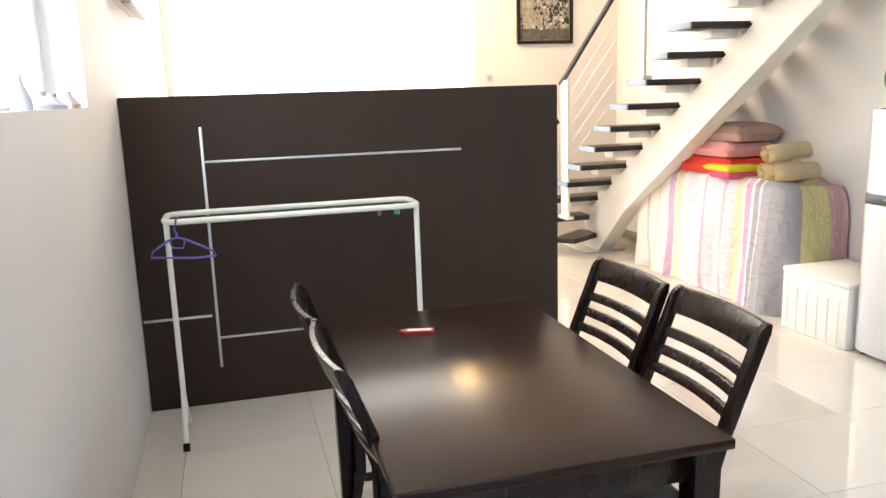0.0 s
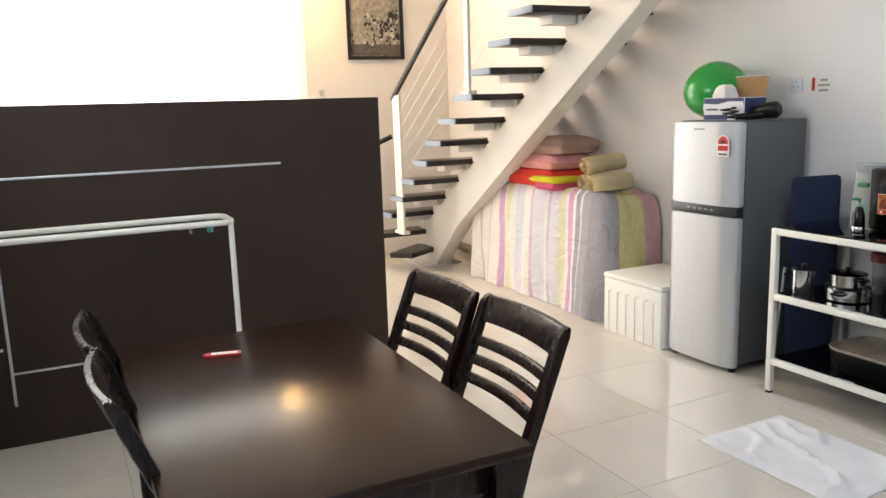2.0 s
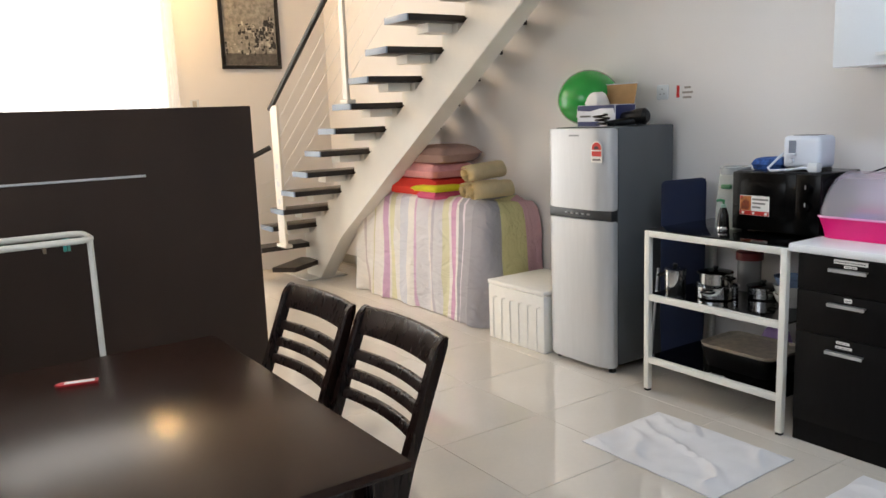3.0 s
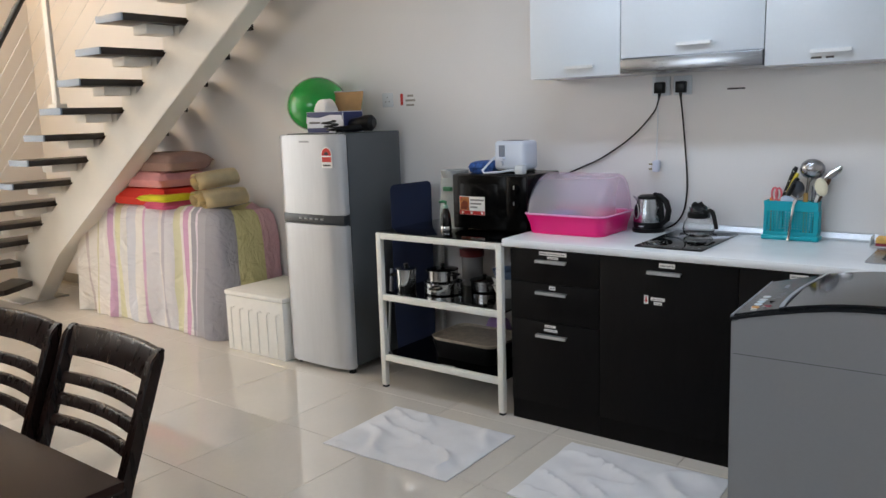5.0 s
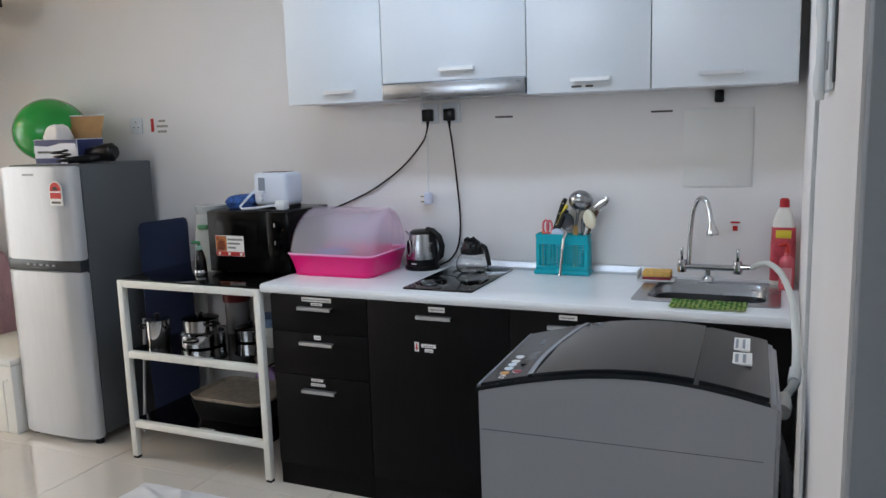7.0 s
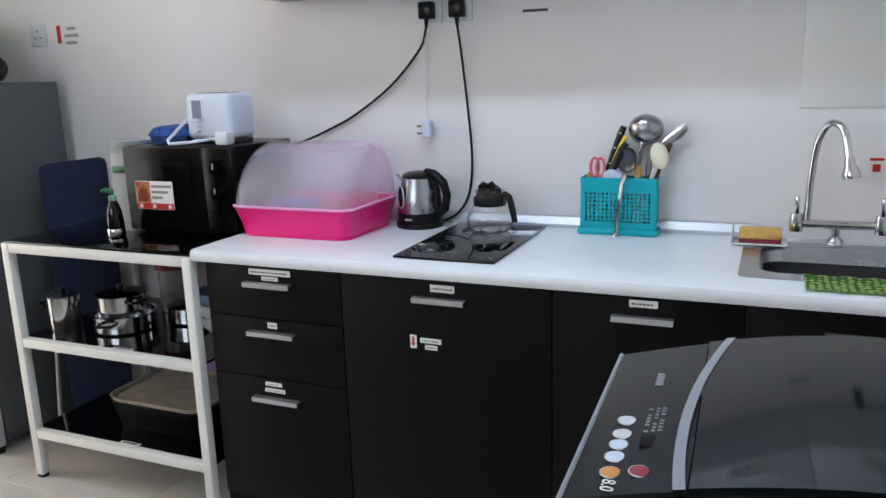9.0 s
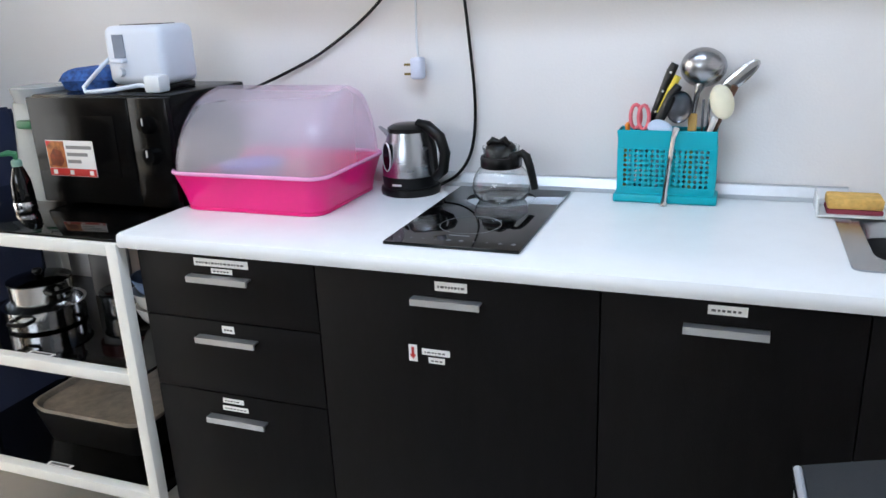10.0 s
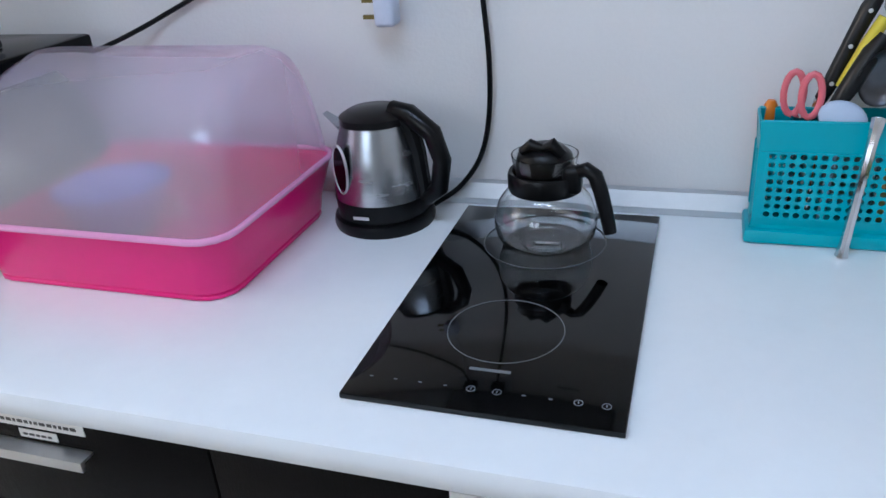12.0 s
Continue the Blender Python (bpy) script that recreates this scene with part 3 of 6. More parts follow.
# ---- washing machine ----
def washing_machine():
    w = thing("washing_machine", "grey top-loading washing machine with a smoked curved lid", "washing machine", (-0.431, 2.232, 0), turn=2.0)
    L, D = 0.63, 0.462

    def top(u):
        return 0.955 + 0.061 * math.sin(math.pi * min(1, max(0, u / L * 0.86 + 0.01)))

    n = 16
    us = [L * i / n for i in range(n + 1)]
    b = prismm([(0.012, 0.03), *[(max(0.002, v), top(v) - 0.006) for v in us], (L - 0.004, 0.03)], "y", 0, D)
    bmesh.ops.bevel(b, geom=list(b.edges), offset=0.009, segments=3, affect="EDGES")
    part("body", b, GREY_PLASTIC, w, local=True)

    def cover(name, u0, u1, lift, y0, y1, material, th=0.014, parent=w):
        m = 10
        vs = [u0 + (u1 - u0) * i / m for i in range(m + 1)]
        b = prismm([*[(v, top(v) + lift) for v in vs], *[(v, top(v) + lift - th) for v in vs[::-1]]], "y", y0, y1)
        return part(name, b, material, parent, local=True)

    cover("top_frame", 0.0, L - 0.02, -0.002, -0.003, D + 0.003, WASH_DARK, 0.008)
    cp = cover("control_panel", 0.008, 0.13, 0.003, 0.012, D - 0.012, WASH_DARK, 0.006)
    lid = cover("lid", 0.132, 0.465, 0.006, 0.012, D - 0.012, LID_GLASS, 0.01)
    cover("rear_cover", 0.475, L - 0.022, 0.004, 0.012, D - 0.012, WASH_DARK, 0.008)
    for i, (c, v, y) in enumerate((("dcdfe0", 0.05, 0.193), ("dcdfe0", 0.05, 0.155), ("d5e4ee", 0.05, 0.127), ("d5e4ee", 0.05, 0.097), ("d99a48", 0.051, 0.06), ("9c3a48", 0.081, 0.058))):
        k = part("button", lathem([(0, 0), (0.0115, 0), (0.011, 0.0016), (0.009, 0.0022), (0, 0.0022)], (v, y, top(v) + 0.003), 20), mat("button_%d" % i, c, 0.35), cp, local=True)
        part("button_ring", tubem([(v + 0.0122 * math.cos(math.pi * j / 10), y + 0.0122 * math.sin(math.pi * j / 10), top(v) + 0.0035) for j in range(20)], 0.0009, 5, True), STRIP, k, local=True)
    part("display", boxm(0.072, 0.092, 0.115, 0.145, top(0.07) + 0.002, top(0.08) + 0.0048), BLACK_GLASS, cp, local=True)
    pr = mat("panel_grey_print", "8f9397", 0.5)
    for i in range(8):
        for u0, wd in ((0.072, 0.006), (0.081, 0.004), (0.088, 0.007)):
            if (i * 3 + int(u0 * 1000)) % 5:
                part("panel_print", boxm(u0, u0 + wd, 0.156 + 0.009 * i, 0.16 + 0.009 * i, top(u0) + 0.003, top(u0) + 0.0042), pr, cp, local=True)
    for i in range(5):
        part("maker_mark", boxm(0.07, 0.08, 0.3 + 0.009 * i, 0.306 + 0.009 * i, top(0.07) + 0.003, top(0.075) + 0.0042), pr, cp, local=True)
    txt = bpy.data.curves.new("capacity_text", "FONT")
    txt.body, txt.size, txt.extrude = "8.0", 0.02, 0.0003
    to = bpy.data.objects.new("capacity_text", txt)
    tm = bpy.data.meshes.new_from_object(to)
    bpy.data.objects.remove(to)
    b = bmesh.new()
    b.from_mesh(tm)
    turned(b, -90, "Z")
    part("capacity_text", shift(b, 0.045, 0.042, top(0.055) + 0.0042), PAPER, cp, local=True)
    # the curved silver band between panel and lid
    b, prev = bmesh.new(), None
    for i in range(13):
        y = 0.008 + (D - 0.016) * i / 12
        u = 0.111 + 0.42 * (y - 0.13) ** 2
        ring = [b.verts.new((u + du, y, top(u + du) + dz)) for du, dz in ((0, 0.0), (0, 0.0075), (0.012, 0.0075), (0.012, 0.0))]
        if prev:
            for q in range(3):
                b.faces.new((prev[q], prev[q + 1], ring[q + 1], ring[q]))
        prev = ring
    part("panel_band", b, GREY_PLASTIC, w, local=True)
    part("front_edge", tubem([(0.004, 0.006, top(0) + 0.001), (0.004, D - 0.006, top(0) + 0.001)], 0.004, 8), GREY_PLASTIC, w, local=True)
    part("notice", boxm(0.5, 0.575, 0.18, 0.27, top(0.545) + 0.002, top(0.545) + 0.006), PAPER, w, "white printed notice", local=True)
    for i in range(4):
        part("notice_print", boxm(0.507 + 0.016 * i, 0.514 + 0.016 * i, 0.19, 0.255, top(0.545) + 0.0061, top(0.545) + 0.0066), pr, w, local=True)
        part("notice_print", boxm(0.508 + 0.015 * i, 0.514 + 0.015 * i, 0.305, 0.385, top(0.545) + 0.0061, top(0.545) + 0.0066), pr, w, local=True)
    part("notice", boxm(0.5, 0.57, 0.29, 0.4, top(0.545) + 0.002, top(0.545) + 0.006), PAPER, w, "white printed notice", local=True)
    grip = mat("pale_grip_plastic", "a2a5a8", 0.4, var=0.03)
    gf = part("grip_frame", boxm(0.42, 0.522, -0.008, 0.004, 0.714, 0.748, 0.005), grip, w, local=True)
    # raised dark strip, its colour standing in for the shade inside the grip
    part("grip_shade", boxm(0.428, 0.514, -0.0095, -0.007, 0.72, 0.729, 0.001), WASH_DARK, gf, local=True)
    part("side_seam", boxm(0.012, 0.6, -0.0008, 0.001, 0.858, 0.8595), FRIDGE_SIDE, w, local=True)
    for u in (0.05, L - 0.05):
        for v in (0.05, D - 0.05):
            part("foot", lathem([(0, 0), (0.025, 0), (0.022, 0.035), (0, 0.035)], (u, v, 0), 14), BLACK_PLASTIC, w, local=True)
    return w


washing_machine()


# ---- window fittings ----
CURTAIN = bpy.data.materials.new("sheer_curtain")
CURTAIN.use_nodes = True
_n, _k = CURTAIN.node_tree.nodes, CURTAIN.node_tree.links
_tr, _tl, _mx = _n.new("ShaderNodeBsdfTransparent"), _n.new("ShaderNodeBsdfTranslucent"), _n.new("ShaderNodeMixShader")
_tl.inputs[0].default_value = (0.9, 0.9, 0.88, 1)
_wv = _n.new("ShaderNodeTexNoise")
_wv.inputs["Scale"].default_value = 40
_mr = _n.new("ShaderNodeMapRange")
_mr.inputs[3].default_value, _mr.inputs[4].default_value = 0.3, 0.5
_k.new(_wv.outputs[0], _mr.inputs[0])
_k.new(_mr.outputs[0], _mx.inputs[0])
_k.new(_tr.outputs[0], _mx.inputs[1])
_k.new(_tl.outputs[0], _mx.inputs[2])
_k.new(_mx.outputs[0], _n["Material Output"].inputs[0])
ALU = mat("white_window_frame", "e4e4e2", 0.4)


def window_frame(name, label, axis, at, u0, u1, z0, z1, mullions):
    w = thing(name, label, "window", (at, (u0 + u1) / 2, z0) if axis == "x" else ((u0 + u1) / 2, at, z0), kind="structure")

    def bar(n, a, b, c, d):
        part(n, boxm(*((at - 0.03, at + 0.03, a, b) if axis == "x" else (a, b, at - 0.03, at + 0.03)), c, d, 0.004), ALU, w)

    bar("window_frame", u0, u0 + 0.05, z0, z1)
    bar("window_frame", u1 - 0.05, u1, z0, z1)
    bar("window_frame", u0 + 0.05, u1 - 0.05, z0, z0 + 0.05)
    bar("window_frame", u0 + 0.05, u1 - 0.05, z1 - 0.05, z1)
    for m in mullions:
        bar("mullion", m - 0.025, m + 0.025, z0 + 0.05, z1 - 0.05)
    return w


window_frame("window_1", "tall white-framed window behind a sheer curtain", "x", FAR_X - 0.1, -0.4, 2.3, 0.1, 4.4, (0.5, 1.4))
window_frame("window_2", "white-framed window glaring with daylight", "y", LEFT_Y - 0.165, -3.08, -1.3, 1.56, 2.45, (-2.19,))
window_frame("window_3", "white-framed window in the entry wall", "x", BACK_X + 0.1, -0.3, 1.5, 0.4, 2.4, (0.6,))

# plain white sky outside the windows
SKYGLOW = glow("white_overcast_sky", (0.95, 0.97, 1.0), 1.8)
tagged(part("backdrop_far", boxm(FAR_X - 1.4, FAR_X - 1.38, -2.5, 4.5, -1, 6.5), SKYGLOW, smooth=False), "plain white overcast sky beyond the window", "sky", kind="structure")
tagged(part("backdrop_left", boxm(-9.0, 1.0, LEFT_Y - 1.02, LEFT_Y - 1.0, 0, 4.5), SKYGLOW, smooth=False), "plain white overcast sky beyond the window", "sky", kind="structure")

# sheer curtain, hanging in soft folds in front of the tall window
b, cols = bmesh.new(), []
for i in range(121):
    y = -0.5 + 2.87 * i / 120
    x = FAR_X + 0.07 + 0.022 * math.sin(y * 38 + 0.6 * math.sin(y * 9)) + 0.01 * math.sin(y * 91)
    cols.append([b.verts.new((x, y, z)) for z in (0.03, 1.2, 2.6, 4.5)])
for A, B in zip(cols, cols[1:]):
    for j in range(3):
        b.faces.new((A[j], B[j], B[j + 1], A[j + 1]))
cu = thing("curtain", "sheer white floor-length curtain glowing with daylight", "curtain", (FAR_X + 0.07, 0.93, 0.03))
part("fabric", b, CURTAIN, cu)
part("curtain_rod", tubem([(FAR_X + 0.07, -0.53, 4.52), (FAR_X + 0.07, 2.45, 4.52)], 0.014, 10), STRIP, cu)

# hanging lamp, lit, high in the tall part of the room
pl = thing("pendant_lamp", "lit warm globe pendant lamp hanging from the high ceiling", "lamp", LAMP_AT)
part("globe", lathem([(0, -0.11), (0.05, -0.1), (0.095, -0.05), (0.11, 0), (0.095, 0.05), (0.05, 0.1), (0, 0.105)], LAMP_AT, 24), glow("warm_globe_glass", (1.0, 0.60, 0.22), 300.0), pl)
part("cap", lathem([(0, 0.1), (0.03, 0.1), (0.025, 0.16), (0, 0.165)], LAMP_AT, 16), STRIP, pl)
part("cord", tubem([(LAMP_AT[0], LAMP_AT[1], LAMP_AT[2] + 0.16), (LAMP_AT[0], LAMP_AT[1], TOP_Z)], 0.004, 6), BLACK_PLASTIC, pl)

# small things on the window sill
def sill_bottle(x, h, r, colour, name, label):
    tagged(part(name, lathem([(0, 0), (r, 0), (r, h * 0.25), (r * 0.35, h * 0.75), (r * 0.3, h), (0, h)], (x, LEFT_Y - 0.05, 1.56), 14), mat(name + "_" + colour, colour, 0.4)), label, "bottle")


for x, h, r, c, nm, lb in ((-2.88, 0.075, 0.03, "f0f0f0", "small_bottle", "small white bottle on the window sill"), (-2.72, 0.05, 0.045, "8e8a90", "small_pot", "small grey pot on the window sill"), (-3.0, 0.06, 0.04, "8f7f7c", "small_pot", "small brownish pot on the window sill"), (-2.55, 0.055, 0.05, "9a9ca3", "small_pot", "small grey pot on the window sill"), (-2.3, 0.1, 0.03, "a8acb2", "small_bottle", "small grey bottle on the window sill")):
    sill_bottle(x, h, r, c, nm, lb)

# air conditioner on the left wall
ac = thing("air_conditioner", "pale grey wall-mounted air conditioner with rounded lower edge", "air conditioner", (-4.6, LEFT_Y + 0.06, 2.06))
part("casing", prismm([(LEFT_Y + 0.002, 2.07), (LEFT_Y + 0.08, 2.06), (LEFT_Y + 0.115, 2.09), (LEFT_Y + 0.12, 2.34), (LEFT_Y + 0.002, 2.36)], "x", -5.0, -4.05), mat("pale_plastic", "c9c6bf", 0.45), ac)
part("louvre", boxm(-4.98, -4.07, LEFT_Y + 0.05, LEFT_Y + 0.1, 2.052, 2.06, 0.002), GREY_PLASTIC, ac)

# skirting along the kitchen wall
tagged(part("baseboard", boxm(FAR_X + 0.001, -3.47, KIT_Y - 0.012, KIT_Y - 0.001, 0, 0.09, 0.002), mat("baseboard_tile", "8d877c", 0.3)), "grey tiled skirting along the wall", "baseboard", kind="structure")

# ceiling light over the kitchen
cl = thing("ceiling_light", "slim white ceiling light over the kitchen counter", "ceiling light", (-1.1, 2.85, LOFT_Z - 0.05))
part("housing", boxm(-1.72, -0.48, 2.76, 2.94, LOFT_Z - 0.05, LOFT_Z - 0.001, 0.006), WHITE_METAL, cl)

# panel added over the entry wall; its grey stands in for the wall's shade
dr = thing("door_1", "plain grey panel added over the shaded entry wall", "door", (SIDE_X + 0.46, HALL_Y - 0.025, 0), kind="structure")
part("shade_leaf", boxm(SIDE_X + 0.003, SIDE_X + 0.9, HALL_Y - 0.045, HALL_Y - 0.004, 0.005, 2.1, 0.003), mat("wall_shade_grey", "85898e", 0.5, var=0.05, scale=3), dr)
part("added_handle", tubem([(SIDE_X + 0.82, HALL_Y - 0.045, 1.02), (SIDE_X + 0.82, HALL_Y - 0.09, 1.02), (SIDE_X + 0.72, HALL_Y - 0.095, 1.02)], 0.01, 10), CHROME, dr)

# ---- picture on the end wall ----
pc = thing("framed_picture", "black-framed black and white street picture on the end wall", "picture", (FAR_X + 0.02, 3.12, 2.03))
FB = mat("black_frame", "14100e", 0.35)
Y0, Y1, Z0, Z1 = 2.83, 3.44, 2.03, 2.88
for a in ((Y0, Y1, Z0, Z0 + 0.035), (Y0, Y1, Z1 - 0.035, Z1), (Y0, Y0 + 0.035, Z0 + 0.035, Z1 - 0.035), (Y1 - 0.035, Y1, Z0 + 0.035, Z1 - 0.035)):
    part("frame_bar", boxm(FAR_X + 0.002, FAR_X + 0.03, *a, 0.004), FB, pc)
grey = [mat("print_grey_%d" % i, c, 0.5, var=0.5, scale=22, fine=70) for i, c in enumerate(("9a958c", "2b2927", "5e5a55", "c9c5bb"))]
part("print_sheet", boxm(FAR_X + 0.003, FAR_X + 0.012, Y0 + 0.036, Y1 - 0.036, Z0 + 0.036, Z1 - 0.036), grey[0], pc)


def blotch(name, y0, y1, z0, z1, g, lean=0.0):
    part(name, prismm([(y0, z0), (y1, z0), (y1 + lean, z1), (y0 + lean, z1)], "x", FAR_X + 0.0125, FAR_X + 0.0135), grey[g], pc)


blotch("printed_street", Y0 + 0.04, Y1 - 0.04, Z0 + 0.04, Z0 + 0.15, 2)
rp = random.Random(4)
dark, pale = bmesh.new(), bmesh.new()
for i in range(150):
    u, v = rp.random(), rp.random()
    if u > 0.55:
        y, z, w, h = Y0 + 0.04 + 0.52 * u, Z0 + 0.17 + 0.5 * v * (u - 0.25), rp.uniform(0.008, 0.03), rp.uniform(0.015, 0.05)
    elif u > 0.28:
        a = 6.28 * v
        r = 0.09 * math.sqrt(rp.random())
        y, z, w, h = Y0 + 0.26 + r * math.cos(a), Z0 + 0.36 + r * math.sin(a), rp.uniform(0.008, 0.03), rp.uniform(0.008, 0.03)
    else:
        y, z, w, h = Y0 + 0.04 + 1.7 * u, Z0 + 0.13 + 0.12 * v, rp.uniform(0.006, 0.03), rp.uniform(0.01, 0.04)
    if Y0 + 0.04 < y < Y1 - 0.07 and z < Z1 - 0.1:
        prism(dark if rp.random() < 0.72 else pale, [(y, z), (y + w, z + rp.uniform(-0.005, 0.005)), (y + w * 0.9, z + h), (y, z + h * 0.9)], "x", FAR_X + 0.0125 + 0.00002 * i, FAR_X + 0.0136 + 0.00002 * i)
tagged(part("printed_buildings", dark, grey[1], pc, smooth=False), kind="stuff")
tagged(part("printed_highlights", pale, grey[3], pc, smooth=False), kind="stuff")

# wall sockets
def socket(name, label, x, z, w=0.085, h=0.085, wall="kitchen", y=0.0):
    if wall == "kitchen":
        s = thing(name, label, "socket", (x, KIT_Y - 0.006, z - h / 2))
        part("plate", boxm(x - w / 2, x + w / 2, KIT_Y - 0.009, KIT_Y - 0.001, z - h / 2, z + h / 2, 0.003), WHITE_PAINT, s)
        for dx, dz in ((0, 0.018), (-0.015, -0.01), (0.015, -0.01)):
            part("pin_hole", boxm(x + dx - 0.004, x + dx + 0.004, KIT_Y - 0.0096, KIT_Y - 0.0088, z + dz - 0.003, z + dz + 0.003), INK, s)
    else:
        s = thing(name, label, "socket", (FAR_X + 0.006, y, z - h / 2))
        part("plate", boxm(FAR_X + 0.001, FAR_X + 0.009, y - w / 2, y + w / 2, z - h / 2, z + h / 2, 0.003), WHITE_PAINT, s)
        part("face", boxm(FAR_X + 0.0088, FAR_X + 0.0105, y - 0.02, y + 0.02, z - 0.025, z + 0.03), mat("socket_grey", "b8b2a8", 0.5), s)
    return s


socket("wall_socket", "white three-pin wall socket beside the fridge", -3.065, 1.595)
socket("wall_socket", "small white socket on the end wall", 0, 1.7, wall="far", y=2.53)
socket("wall_socket", "white socket on the kitchen wall with a plug in it", -1.305, 1.6, 0.09, 0.09)
socket("wall_socket", "white socket on the kitchen wall with a plug in it", -1.2, 1.6, 0.09, 0.09)


def wall_sticker(x0, x1, z0, z1, m, label):
    tagged(part("wall_sticker", boxm(x0, x1, KIT_Y - 0.0022, KIT_Y - 0.0005, z0, z1), m), label, "sticker")


wall_sticker(-2.965, -2.945, 1.56, 1.63, RED_INK, "small red arrow sticker on the kitchen wall")
for i, (a, c) in enumerate(((-2.91, -2.865), (-2.925, -2.85), (-2.92, -2.86))):
    wall_sticker(a, c, 1.61 - 0.028 * i, 1.622 - 0.028 * i, mat("grey_print_%d" % i, "a39c93", 0.6), "strip of grey lettering on the wall")
wall_sticker(-0.99, -0.91, 1.57, 1.578, INK, "thin dark label strip on the kitchen wall")
wall_sticker(-0.32, -0.235, 1.57, 1.578, INK, "thin dark label strip on the kitchen wall")
wall_sticker(-0.005, 0.03, 1.125, 1.132, RED_INK, "small red warning sticker above the sink")
wall_sticker(0.003, 0.022, 1.095, 1.115, RED_INK, "small red warning sticker above the sink")
tagged(part("splash_sheet", boxm(-0.19, 0.07, KIT_Y - 0.006, KIT_Y - 0.001, 1.27, 1.58, 0.002), mat("clear_sheet", "e3e2df", 0.35, var=0.02)), "thin pale plastic splash sheet above the sink", "sheet")
tagged(part("wall_hook", boxm(-0.075, -0.04, KIT_Y - 0.035, KIT_Y - 0.001, 1.6, 1.65, 0.008), BLACK_PLASTIC), "black wall hook under the cabinet", "hook")

# junction box beside the fridge
jb = thing("junction_box", "beige plastic junction box with a hanging cable", "junction box", (-3.62, KIT_Y - 0.03, 0.44))
part("cover", boxm(-3.72, -3.5, KIT_Y - 0.055, KIT_Y - 0.001, 0.44, 0.68, 0.008), mat("beige_plastic", "d8cdb8", 0.5), jb)
part("cable", tubem([(-3.68, KIT_Y - 0.06, 0.46), (-3.66, KIT_Y - 0.08, 0.4), (-3.62, KIT_Y - 0.06, 0.3), (-3.6, KIT_Y - 0.05, 0.12)], 0.006, 6), BLACK_PLASTIC, jb)


# ---- covered stack under the stairs ----
SHEET = bpy.data.materials.new("striped_bed_sheet")
SHEET.use_nodes = True
_n, _k = SHEET.node_tree.nodes, SHEET.node_tree.links
_uv, _sp, _rp, _nz = _n.new("ShaderNodeUVMap"), _n.new("ShaderNodeSeparateXYZ"), _n.new("ShaderNodeValToRGB"), _n.new("ShaderNodeTexNoise")
_k.new(_uv.outputs[0], _sp.inputs[0])
_k.new(_sp.outputs[0], _rp.inputs[0])
_rp.color_ramp.interpolation = "CONSTANT"
STRIPES = ((0, "e9e3dc"), (0.06, "cfc2bf"), (0.075, "ebe5de"), (0.13, "ddd6b8"), (0.14, "efe9e4"), (0.205, "d8b2cd"), (0.235, "efe9e4"), (0.25, "e5e1c0"), (0.28, "efece8"), (0.31, "dcdde4"), (0.36, "efebe7"), (0.41, "dcbcd5"), (0.425, "dfdde2"), (0.50, "e9e4e2"), (0.515, "c9c4cd"), (0.53, "dedce0"), (0.575, "dfdcbc"), (0.612, "efe8e4"), (0.628, "d6a9c6"), (0.656, "f0ebea"), (0.666, "a8a6ae"), (0.69, "e7dde6"), (0.697, "b0aeb4"), (0.735, "a3a1a8"), (0.84, "d8d29c"), (0.93, "dcb2bc"))
while len(_rp.color_ramp.elements) < len(STRIPES):
    _rp.color_ramp.elements.new(1.0)
for e, (pos, c) in zip(_rp.color_ramp.elements, STRIPES):
    e.position, e.color = pos, (*lin(c), 1)
_b = _n["Principled BSDF"]
_b.inputs["Roughness"].default_value = 0.95
_k.new(_rp.outputs[0], _b.inputs["Base Color"])
_nz.inputs["Scale"].default_value = 8
_nz.inputs["Distortion"].default_value = 1.2
_nz.inputs["Detail"].default_value = 6
_bp = _n.new("ShaderNodeBump")
_bp.inputs["Strength"].default_value, _bp.inputs["Distance"].default_value = 1.0, 0.03
_k.new(_nz.outputs[0], _bp.inputs["Height"])
_k.new(_bp.outputs[0], _b.inputs["Normal"])


